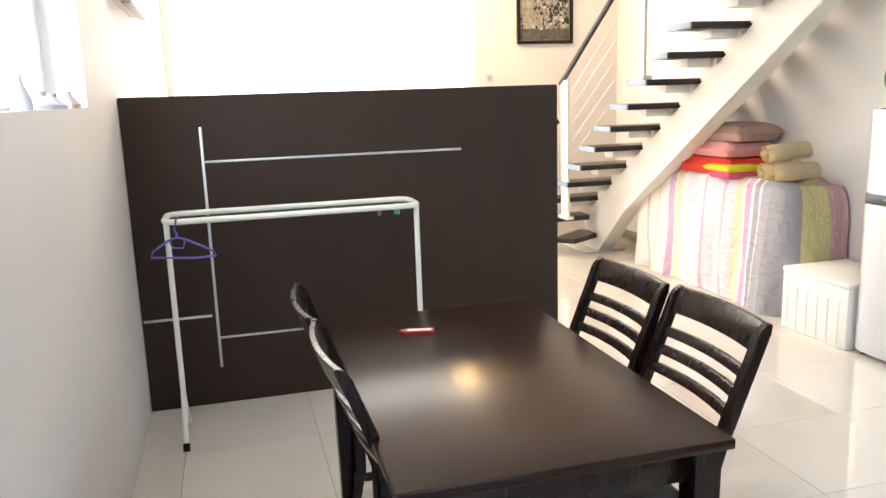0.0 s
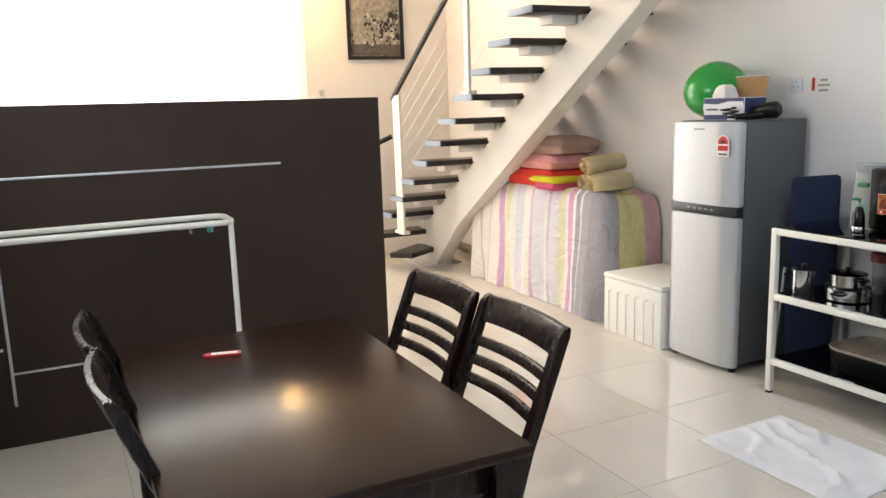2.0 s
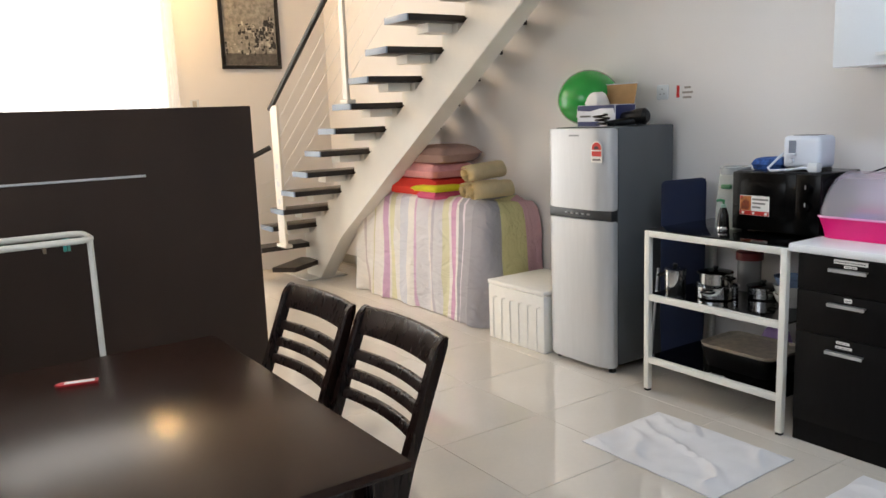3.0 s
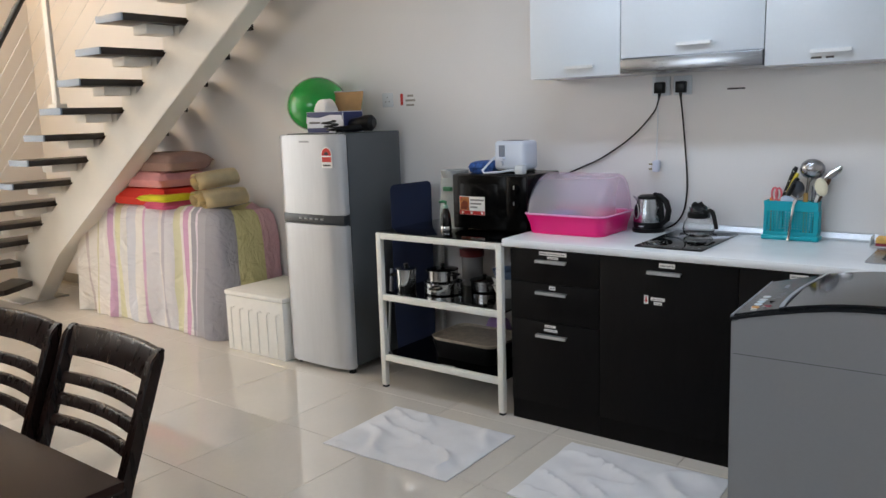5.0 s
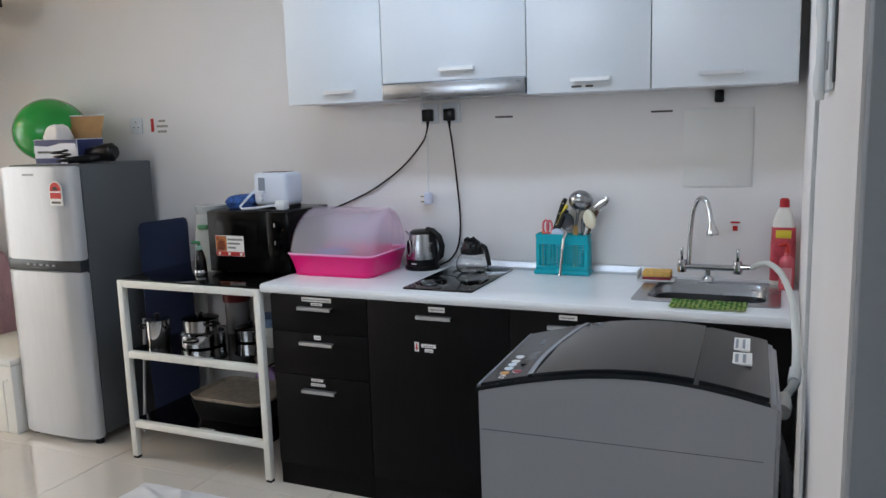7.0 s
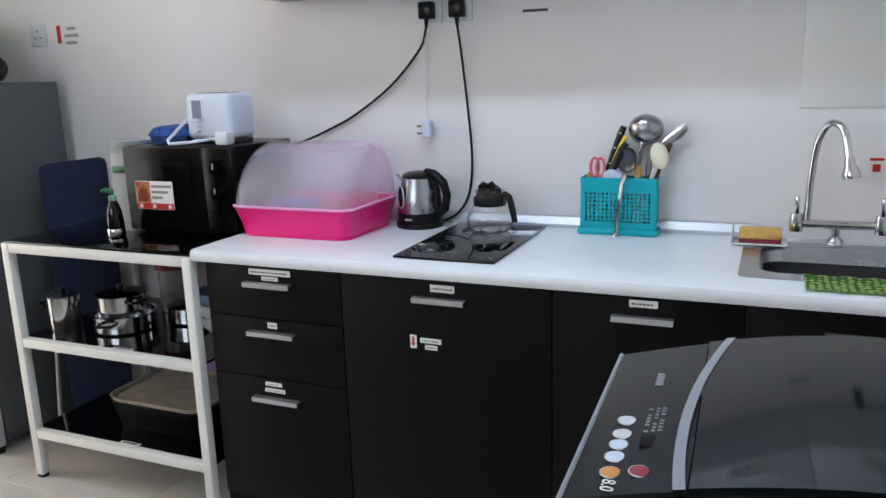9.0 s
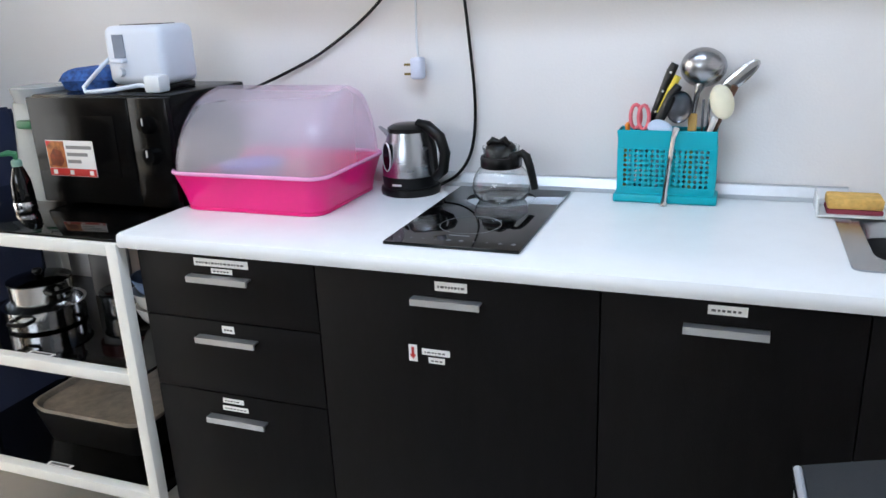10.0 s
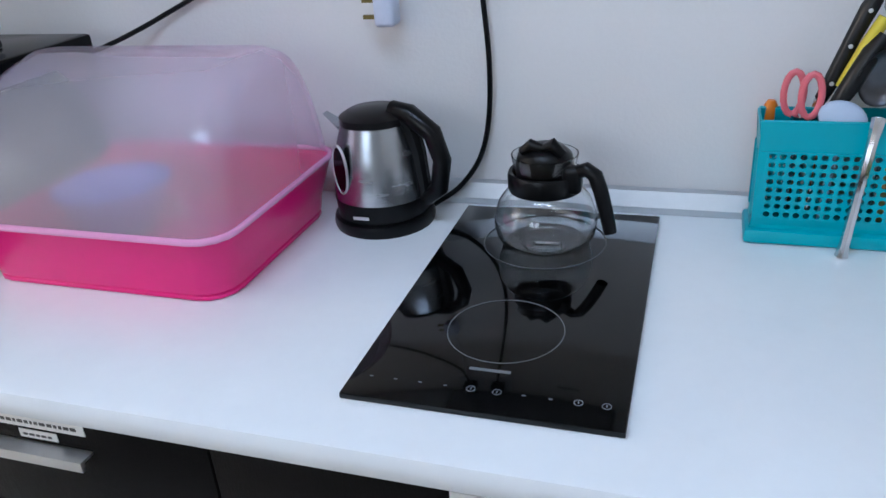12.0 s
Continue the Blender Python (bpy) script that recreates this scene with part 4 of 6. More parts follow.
def covered_stack():
    x0, xc, r, y0, y1, top = -6.08, -4.32, 0.16, 3.47, KIT_Y - 0.02, 0.9
    ye = y1 - y0 - r
    front, bend = xc - x0, r * math.pi / 2
    total = front + bend + ye

    def plan(d):
        """Place and outward way on the stack's outline, d metres along it."""
        if d < front:
            return x0 + d, y0, 0, -1
        if d < front + bend:
            a = (d - front) / r
            return xc + r * math.sin(a), y0 + r - r * math.cos(a), math.sin(a), -math.cos(a)
        return xc + r, y0 + r + d - front - bend, 1, 0

    prof = [(0, 0.004), (0, 0.12), (0, 0.3), (0, 0.5), (0, 0.66), (0.004, 0.78), (0.025, 0.86), (0.07, top), (0.16, top + 0.005)]
    b = bmesh.new()
    uvl = b.loops.layers.uv.new("UVMap")
    grid, n = [], 120
    for i in range(n + 1):
        u = i / n
        x, y, nx, ny = plan(total * u)
        row = []
        back = max(0, (u - 0.8) / 0.2)
        for j, (ins, z) in enumerate(prof):
            low = max(0, 1 - z / 0.8)
            fold = (0.011 * math.sin(u * 37 + 1.5 * math.sin(u * 13) - 1.5 * z) + 0.005 * math.sin(u * 83 + 5 * z + 3 * z * z) + 0.035 * noise.noise((u * 15 + z * 1.2, z * 2.2, 0.4)) + 0.014 * noise.noise((u * 40 - z * 4, z * 6, 2.4))) * (0.35 + low)
            out = fold + 0.06 * low - ins
            zz = z if j == 0 else z * (1 - 0.04 * back) + 0.012 * noise.noise((u * 11, z * 4, 1.7)) - 0.04 * max(0, 1 - u / 0.03) * (z > 0.6)
            row.append(b.verts.new((x + nx * out, min(y1, y + ny * out), max(0.004, zz))))
        row.append(b.verts.new((min(x, xc - 0.1), y1, top + 0.004)))
        grid.append(row)
    for i in range(n):
        for j in range(len(prof)):
            f = b.faces.new((grid[i][j], grid[i + 1][j], grid[i + 1][j + 1], grid[i][j + 1]))
            for lp, uu in zip(f.loops, (i, i + 1, i + 1, i)):
                lp[uvl].uv = (min(0.999, max(0, uu / n * 0.999 + 0.02 * (lp.vert.co.z - 0.6) * (uu < n * 0.7) + 0.006 * noise.noise((uu * 0.12, lp.vert.co.z * 3, 5.5)))), 0)
    f = b.faces.new([*grid[0], b.verts.new((x0, y1, 0.004))])
    for lp in f.loops:
        lp[uvl].uv = (0.02, 0)
    s = thing("covered_stack", "storage stack draped in a pastel striped bed sheet under the stairs", "bed sheet", (-5.1, 3.7, 0))
    part("bed_sheet", b, SHEET, s)
    part("stack_core", boxm(x0 + 0.08, xc, y0 + 0.09, y1 - 0.01, 0, 0.8), mat("cardboard", "a08463", 0.9), s)
    return s


covered_stack()


def cushion(name, label, cat, x0, x1, y0, y1, z0, z1, material, puff=0.5, turn=0.0):
    """A stuffed or folded cloth body: a flattened, slightly uneven rounded block."""
    bm = bmesh.new()
    nx, ny = 18, 12
    cx, cy = (x0 + x1) / 2, (y0 + y1) / 2
    for side in (0, 1):
        rows = []
        for i in range(nx + 1):
            row = []
            for j in range(ny + 1):
                u, v = 2 * i / nx - 1, 2 * j / ny - 1
                h = ((1 - abs(u) ** 5) * (1 - abs(v) ** 5)) ** puff
                h *= 1 + 0.07 * noise.noise((u * 2.2 + x0 * 3, v * 2.2, z0 * 7))
                mid = z0 + (z1 - z0) * 0.45
                z = mid + (z1 - mid) * h if side else mid - (mid - z0) * min(1, h * 1.3)
                pin = 1 - 0.05 * (1 - abs(u)) * abs(v) ** 3
                row.append(bm.verts.new((cx + (x1 - x0) / 2 * u, cy + (y1 - y0) / 2 * v * pin, z)))
            rows.append(row)
        for i in range(nx):
            for j in range(ny):
                q = (rows[i][j], rows[i + 1][j], rows[i + 1][j + 1], rows[i][j + 1])
                bm.faces.new(q if side else q[::-1])
    bmesh.ops.remove_doubles(bm, verts=bm.verts, dist=0.0008)
    if turn:
        turned(bm, turn, "Z", (cx, cy, 0))
    return tagged(part(name, bm, material), label, cat)


def cloth(name, c, var=0.08):
    return mat(name, c, 0.95, var=var, scale=14, bump=0.5, fine=260)


cushion("folded_blanket", "bright red folded blanket on the covered stack", "blanket", -5.55, -4.82, 3.46, 3.88, 0.895, 1.03, cloth("red_fleece", "d93a2c"), 0.25)
cushion("pillow", "pink pillow stacked on a red blanket", "pillow", -5.42, -4.84, 3.47, 3.88, 1.03, 1.155, cloth("pink_cotton", "e3a0a0"), 0.4)
cushion("pillow", "dusty brown pillow on top of the bedding pile", "pillow", -5.24, -4.76, 3.48, 3.88, 1.15, 1.285, cloth("brown_cotton", "a98a80"), 0.5, 4)
cushion("folded_cloth", "pink folded cloth on the covered stack", "cloth", -5.0, -4.74, 3.4, 3.7, 0.885, 0.94, cloth("rose_cotton", "dc5f86"), 0.2)
cushion("folded_cloth", "yellow folded cloth on a pink one", "cloth", -5.06, -4.72, 3.39, 3.7, 0.94, 0.985, cloth("yellow_cotton", "e3dc2e"), 0.2)


def towel_roll(a, b2, r):
    a, b2 = Vector(a), Vector(b2)
    d = (b2 - a).normalized()
    s = d.cross(Vector((0, 0, 1))).normalized()
    up = s.cross(d)
    bm, turns, n = bmesh.new(), 2.4, 72
    prev = None
    for i in range(n + 1):
        t = i / n
        rr, ang = r * (0.18 + 0.82 * t), 2 * math.pi * turns * t
        off = s * math.cos(ang) * rr + up * math.sin(ang) * rr
        jig = d * (0.01 * math.sin(ang * 1.3))
        cur = [bm.verts.new(a + (b2 - a) * q + off * (1 + 0.05 * noise.noise((ang * 0.8, q * 5, r * 90)) - 0.1 * (abs(2 * q - 1) ** 6)) + jig) for q in (0, 0.04, 0.12, 0.3, 0.5, 0.7, 0.88, 0.96, 1)]
        if prev:
            for q in range(8):
                bm.faces.new((prev[q], cur[q], cur[q + 1], prev[q + 1]))
        prev = cur
    bmesh.ops.solidify(bm, geom=list(bm.faces), thickness=r * 0.17)
    return tagged(part("rolled_towel", bm, cloth("beige_towel", "f7e6c0")), "beige rolled-up towel on the covered stack", "towel", "rolled towels")


towel_roll((-4.36, 3.41, 1.09), (-4.36, 3.75, 1.11), 0.07)
towel_roll((-4.43, 3.44, 0.968), (-4.43, 3.76, 0.972), 0.066)
towel_roll((-4.275, 3.4, 0.972), (-4.255, 3.74, 0.976), 0.07)

# ---- white foam box ----
fb = thing("foam_box", "white expanded-foam box with ribbed sides on the floor", "box", (-3.76, 3.6, 0))
part("tub", boxm(-4.035, -3.475, 3.342, 3.85, 0, 0.372, 0.008), FOAM, fb)
part("lid", boxm(-4.04, -3.471, 3.337, 3.855, 0.3725, 0.405, 0.01), FOAM, fb)
for i in range(6):
    x = -3.985 + 0.088 * i
    arch = [(x + 0.028 - 0.028 * math.cos(math.pi * j / 8), 3.3405, 0.27 + 0.028 * math.sin(math.pi * j / 8)) for j in range(9)]
    part("rib", tubem([(x, 3.3405, 0.012), *arch[:6]], 0.0045, 6), FOAM, fb)


# ---- things on the fridge ----
bl = thing("balloon", "round green rubber balloon on the fridge", "balloon", (-3.36, 3.72, 1.41))
part("ball", lathem([(0.172 * math.sin(math.pi * i / 20) * (1 + 0.06 * math.cos(math.pi * i / 20)), 0.172 - 0.172 * math.cos(math.pi * i / 20)) for i in range(21)], (-3.475, 3.745, 1.411), 36, 1.12, 1.12), mat("green_rubber", "1f9a3d", 0.25, var=0.05, coat=0.4), bl)
part("knot", lathem([(0, -0.0), (0.012, 0.004), (0.006, 0.02), (0, 0.02)], (-3.6, 3.7, 1.56), 8), mat("green_knot", "157a2e", 0.4), bl)
cb = thing("cardboard_box", "open white and blue printed cardboard box on the fridge", "box", (-3.2, 3.55, 1.41))
CARD, CARDW = mat("brown_card", "a5835a", 0.9, var=0.12, scale=20), mat("white_printed_card", "dfe0e6", 0.5)
bx0, bx1, by0, by1, bz = -3.355, -3.055, 3.53, 3.7, 1.535
NAVYP = mat("navy_print", "27305e", 0.5)
b = bmesh.new()
for q in ((bx0, bx1, by0, by0 + 0.004), (bx0, bx1, by1 - 0.004, by1), (bx0, bx0 + 0.004, by0 + 0.004, by1 - 0.004), (bx1 - 0.004, bx1, by0 + 0.004, by1 - 0.004)):
    box(b, *q, 1.411, bz)
box(b, bx0 + 0.004, bx1 - 0.004, by0 + 0.004, by1 - 0.004, 1.411, 1.416)
part("carton", b, CARDW, cb, smooth=False)
part("navy_panel", prismm([(bx0 + 0.002, bz - 0.002), (bx0 + 0.002, bz - 0.03), (bx0 + 0.1, bz - 0.036), (bx0 + 0.19, bz - 0.02), (bx1 - 0.01, bz - 0.022), (bx1 - 0.002, bz - 0.05), (bx1 - 0.002, bz - 0.002)], "y", by0 - 0.001, by0 - 0.0002), NAVYP, cb, "navy printed band")
part("navy_panel", boxm(bx0 + 0.002, bx0 + 0.18, by0 - 0.001, by0 - 0.0002, 1.413, 1.44), NAVYP, cb, "navy printed band")
part("print_line", boxm(bx0 + 0.02, bx0 + 0.11, by0 - 0.001, by0 - 0.0002, 1.465, 1.476), INK, cb)
part("navy_side", boxm(bx1 + 0.0002, bx1 + 0.001, by0 + 0.004, by1 - 0.004, 1.413, bz - 0.004), NAVYP, cb, "navy printed side")
b = boxm(bx0 + 0.01, bx1 - 0.01, by1 - 0.004, by1, bz, bz + 0.118, 0.001)
part("flap", turned(b, -14, "X", (0, by1, bz)), CARD, cb, "brown inner side of an open flap")
b = boxm(bx0 + 0.01, bx1 - 0.01, by1 - 0.006, by1 + 0.002, bz + 0.1185, bz + 0.124, 0.001)
part("flap_edge", turned(b, -14, "X", (0, by1, bz)), CARDW, cb)
b = boxm(bx0 - 0.004, bx0, by0 + 0.006, by1 - 0.006, bz - 0.07, bz, 0.001)
part("flap", turned(b, 10, "Y", (bx0, 0, bz)), CARDW, cb)
cushion("paper_wrap", "crumpled white paper wrap sticking out of an open box", "paper", bx0 + 0.03, bx0 + 0.13, by0 + 0.03, by1 - 0.03, bz - 0.05, bz + 0.075, PAPER, 0.7)
hd = thing("hair_dryer", "black hair dryer with a coiled cable on the fridge", "hair dryer", (-3.0, 3.56, 1.411))
part("barrel", tubem([(-3.05, 3.6, 1.455), (-3.03, 3.6, 1.457), (-2.985, 3.605, 1.46), (-2.955, 3.61, 1.462), (-2.915, 3.62, 1.463), (-2.897, 3.625, 1.463)], [0.034, 0.035, 0.038, 0.046, 0.047, 0.03], 20), BLACK_PLASTIC, hd)
part("nozzle", tubem([(-3.05, 3.6, 1.455), (-3.085, 3.598, 1.452), (-3.11, 3.597, 1.45)], [0.03, 0.026, 0.03], 16), BLACK_PLASTIC, hd)
part("handle", tubem([(-2.95, 3.6, 1.445), (-2.985, 3.55, 1.436), (-3.02, 3.5, 1.433), (-3.05, 3.46, 1.43)], [0.022, 0.02, 0.018, 0.016], 12), BLACK_PLASTIC, hd)
part("cable", tubem([(-3.06 + 0.055 * math.cos(i * 0.7) - 0.002 * i, 3.47 + 0.03 * math.sin(i * 0.7), 1.418 + 0.0022 * i) for i in range(30)], 0.005, 6), BLACK_PLASTIC, hd)


# ---- floor towels ----
def floor_towel(x0, x1, y0, y1, seed, turn):
    bm, rows = bmesh.new(), []
    nx, ny = 40, 30
    for i in range(nx + 1):
        row = []
        for j in range(ny + 1):
            u, v = i / nx, j / ny
            p = Vector((u * 3 + seed, v * 2.4, seed))
            z = 0.006 + 0.016 * max(0, noise.noise(p * 1.3)) ** 1.2 + 0.022 * max(0, 0.3 - abs(noise.noise(Vector((u * 2.2 + v * 3.5, v * 1.5 - u, seed))))) ** 2 / 0.09 + 0.006 * noise.noise(Vector((u * 9, v * 9, seed)))
            e = min(u, 1 - u, v, 1 - v)
            z = 0.005 + (z - 0.005) * min(1, e * 12)
            wob = 0.006 * noise.noise((u * 6, v * 6, seed + 3))
            row.append(bm.verts.new((x0 + (x1 - x0) * u + wob, y0 + (y1 - y0) * v + wob, z)))
        rows.append(row)
    for i in range(nx):
        for j in range(ny):
            bm.faces.new((rows[i][j], rows[i + 1][j], rows[i + 1][j + 1], rows[i][j + 1]))
    rim = [e for e in bm.edges if e.is_boundary]
    low = bmesh.ops.extrude_edge_only(bm, edges=rim)["geom"]
    for v in low:
        if isinstance(v, bmesh.types.BMVert):
            v.co.z = 0.0008
    turned(bm, turn, "Z", ((x0 + x1) / 2, (y0 + y1) / 2, 0))
    return tagged(part("floor_towel", bm, LINEN), "wrinkled white cotton towel laid on the floor tiles", "towel", "towels on the floor")


floor_towel(-2.385, -1.67, 2.595, 3.14, 1.7, 0.8)
floor_towel(-1.41, -0.7, 2.655, 3.235, 5.2, 1.2)

# ---- tag on the table, hanger and pegs on the rack ----
tg = thing("key_tag", "red plastic key tag with a white paper slip", "tag", (-2.425, 0.525, 0.75))
b = prismm([(-0.062, 0), (-0.045, -0.019), (0.06, -0.019), (0.06, 0.019), (-0.045, 0.019)], "z", 0.7505, 0.756)
turned(b, 76, "Z")
part("plate", shift(b, -2.425, 0.525, 0), mat("red_tag_plastic", "b3202c", 0.3), tg)
b = prismm([(-0.035, -0.011), (0.05, -0.011), (0.05, 0.011), (-0.035, 0.011)], "z", 0.7562, 0.7568)
turned(b, 76, "Z")
part("paper_slip", shift(b, -2.425, 0.525, 0), PAPER, tg)

hg = thing("clothes_hanger", "purple plastic clothes hanger on the laundry rack", "hanger", (-3.49, -0.3, 0.78))
PURPLE = mat("purple_plastic", "6a5fae", 0.4)
hy = -0.32
part("frame_loop", tubem([(-3.47, hy - 0.115, 0.895), (-3.475, hy - 0.105, 0.92), (-3.48, hy - 0.035, 0.965), (-3.48, hy, 0.975), (-3.48, hy + 0.035, 0.965), (-3.48, hy + 0.15, 0.905), (-3.475, hy + 0.165, 0.88), (-3.47, hy + 0.07, 0.878)], 0.0055, 8, True), PURPLE, hg)
part("centre_tab", tubem([(-3.48, hy - 0.03, 0.962), (-3.478, hy - 0.022, 0.93), (-3.478, hy + 0.025, 0.925), (-3.48, hy + 0.035, 0.96)], 0.004, 8), PURPLE, hg)
part("hook", tubem([(-3.48, hy, 0.975), (-3.49, hy, 0.99), (-3.51, hy - 0.01, 1.01), (-3.51, hy, 1.04), (-3.5, hy + 0.01, 1.062), (-3.475, hy + 0.005, 1.06), (-3.462, hy, 1.035)], 0.0045, 8), PURPLE, hg)
for i, (yy, c) in enumerate(((0.62, "8b7b6a"), (0.7, "49a3a0"), (0.715, "6fb7b0"))):
    pg = thing("clothes_peg", "small plastic clothes peg clipped on the rack", "peg", (-3.57, yy, 1.0), "pegs on the rack")
    m = mat("peg_%d" % i, c, 0.4)
    for s in (-1, 1):
        part("jaw", boxm(-3.57 + s * 0.006 - 0.004, -3.57 + s * 0.006 + 0.004, yy - 0.006, yy + 0.006, 0.995, 1.05, 0.002), m, pg)


# ---- things on and behind the shelf rack ----
RT = 0.8818  # top of the rack's upper glass
bb = thing("folded_board", "dark blue fabric-covered folded board leaning beside the fridge", "board", (-2.76, 3.74, 0))
b = bmesh.new()
NAVY = mat("navy_fabric", "17223f", 0.8, var=0.12, scale=12, bump=0.4, fine=240)
prism(b, [(-0.11, 0.06), (0.11, 0.06), (0.12, 0.3), (0.12, 1.1), (0.11, 1.118), (-0.11, 1.1), (-0.12, 1.085), (-0.12, 0.3)], "y", -0.02, 0.02)
bmesh.ops.bevel(b, geom=list(b.edges), offset=0.008, segments=2, affect="EDGES")
turned(b, 40, "Z")
part("panel", shift(b, -2.735, 3.735, 0), NAVY, bb)
for s in (-1, 1):
    part("leg", tubem([(-2.775 + s * 0.09, 3.72 + s * 0.075 - 0.03, 0.0), (-2.775 + s * 0.07, 3.72 + s * 0.06, 0.6)], 0.009, 8), STRIP, bb)


OVEN_BLACK = mat("oven_black", "080808", 0.18, var=0.1, scale=9, spec=0.12)


def microwave():
    m = thing("microwave", "black microwave oven with a promotional sticker on its door", "microwave", (-2.0, 3.68, RT))
    x0, x1, y0, y1, z0, z1 = -2.245, -1.79, 3.5, 3.84, RT + 0.012, 1.185
    part("body", boxm(x0, x1, y0 + 0.02, y1, z0, z1, 0.006), OVEN_BLACK, m)
    d = part("door", boxm(x0, x0 + 0.335, y0, y0 + 0.02, z0 + 0.004, z1 - 0.004, 0.004), OVEN_BLACK, m)
    part("door_glass", boxm(x0 + 0.05, x0 + 0.285, y0 - 0.002, y0 + 0.001, z0 + 0.06, z1 - 0.05, 0.001), OVEN_BLACK, d)
    part("control_panel", boxm(x0 + 0.337, x1, y0, y0 + 0.02, z0 + 0.004, z1 - 0.004, 0.004), OVEN_BLACK, m)
    for z in (1.115, 1.035):
        b = lathem([(0, 0), (0.024, 0), (0.02, 0.02), (0, 0.022)], (0, 0, 0), 18)
        turned(b, 90, "X")
        k = part("knob", shift(b, x0 + 0.395, y0, z), OVEN_BLACK, m)
        part("pointer", boxm(x0 + 0.393, x0 + 0.397, y0 - 0.0235, y0 - 0.0215, z, z + 0.018), STRIP, k)
    s = part("door_sticker", boxm(x0 + 0.045, x0 + 0.205, y0 - 0.0035, y0 - 0.002, 0.972, 1.068), PAPER, m, "white and red food sticker")
    part("sticker_band", boxm(x0 + 0.046, x0 + 0.204, y0 - 0.0042, y0 - 0.0036, 0.973, 0.993), RED_INK, s)
    pic = part("sticker_picture", boxm(x0 + 0.047, x0 + 0.108, y0 - 0.0042, y0 - 0.0036, 0.994, 1.066), mat("food_picture", "b06a34", 0.5, var=0.6, scale=45), s)
    part("picture_steak", prismm([(x0 + 0.056, 1.0), (x0 + 0.09, 0.998), (x0 + 0.103, 1.016), (x0 + 0.094, 1.04), (x0 + 0.07, 1.046), (x0 + 0.054, 1.026)], "y", y0 - 0.0048, y0 - 0.0043), mat("food_brown", "7a3414", 0.5, var=0.5, scale=60), pic)
    part("picture_corner", prismm([(x0 + 0.047, 1.05), (x0 + 0.047, 1.066), (x0 + 0.066, 1.066)], "y", y0 - 0.0048, y0 - 0.0043), RED_INK, pic)
    for i, wd in enumerate((0.085, 0.07, 0.045)):
        part("sticker_print", boxm(x0 + 0.114, x0 + 0.114 + wd, y0 - 0.0042, y0 - 0.0036, 1.046 - 0.019 * i, 1.055 - 0.019 * i), mat("grey_sticker_print", "8b8885", 0.6), s)
    for xx in (0.058, 0.115, 0.182):
        part("band_icon", boxm(x0 + xx, x0 + xx + 0.013, y0 - 0.0048, y0 - 0.0043, 0.977, 0.989), PAPER, s)
    for x in (x0 + 0.04, x1 - 0.04):
        for y in (y0 + 0.05, y1 - 0.04):
            part("foot", lathem([(0, 0), (0.014, 0), (0.014, 0.014), (0, 0.014)], (x, y, RT), 10), OVEN_BLACK, m)
    m.location += Vector((-0.053, 0.06, 0))


microwave()


def toaster():
    t = thing("toaster", "pale blue-white plastic toaster with its flex wound in front", "toaster", (-1.92, 3.68, 1.185))
    m = mat("pale_toaster_plastic", "d8dfeb", 0.35, var=0.02)
    b = boxm(-2.035, -1.845, 3.6, 3.74, 1.2, 1.352, 0.022, 4)
    part("housing", b, m, t)
    part("lever_slot", boxm(-2.0, -1.965, 3.597, 3.601, 1.27, 1.33), mat("slot_grey", "7b8494", 0.5), t)
    part("lever", boxm(-2.0, -1.96, 3.575, 3.6, 1.258, 1.27, 0.004), m, t)
    b = lathem([(0, 0), (0.013, 0), (0.011, 0.012), (0, 0.013)], (0, 0, 0), 14)
    turned(b, 90, "X")
    part("dial", shift(b, -1.985, 3.6, 1.235), m, t)
    for y in (3.645, 3.695):
        part("bread_slot", boxm(-2.0, -1.88, y - 0.012, y + 0.012, 1.3505, 1.3535), BLACK_PLASTIC, t)
    part("base", boxm(-2.025, -1.855, 3.61, 3.73, 1.185, 1.2, 0.004), BLACK_PLASTIC, t)
    part("flex", tubem([(-2.02, 3.66, 1.3), (-2.05, 3.6, 1.25), (-2.075, 3.55, 1.2), (-2.05, 3.53, 1.19), (-1.97, 3.54, 1.195), (-1.9, 3.56, 1.205), (-1.87, 3.57, 1.2), (-1.85, 3.565, 1.2)], 0.006, 8), m, t)
    part("plug", boxm(-1.875, -1.825, 3.545, 3.59, 1.186, 1.23, 0.008), WHITE_PAINT, t)
    t.location += Vector((-0.065, 0.06, 0))


toaster()
cushion("checked_cloth", "blue and white folded kitchen cloth on the microwave", "cloth", -2.27, -2.12, 3.65, 3.81, 1.186, 1.245, mat("blue_check", "35599a", 0.9, var=0.8, scale=45, fine=120), 0.35, 12)

jm = thing("blender_base", "white kitchen blender base with a green badge and clear jar", "blender", (-2.36, 3.68, RT))
b = bmesh.new()
loft(b, [[(-2.37 + px * k, 3.68 + py * k, z) for px, py in rounded(0.15, 0.15, 0.03)] for z, k in ((RT, 1.0), (RT + 0.12, 0.95), (1.15, 0.82), (1.155, 0.8))])
part("housing", b, mat("pale_grey_appliance", "a3a7a4", 0.35), jm)
part("badge", boxm(-2.4, -2.34, 3.6, 3.62, 1.085, 1.11, 0.008), mat("green_badge", "3f7a55", 0.4), jm)
part("jar_rim", lathem([(0.0, 1.156), (0.07, 1.156), (0.078, 1.195), (0.075, 1.197), (0.0, 1.19)], (-2.37, 3.68, 0), 24), mat("smoky_jar", "a9adae", 0.15), jm)
sb = thing("soap_bottle", "dark glossy soap bottle with a steel foot and green pump", "bottle", (-2.31, 3.5, RT))
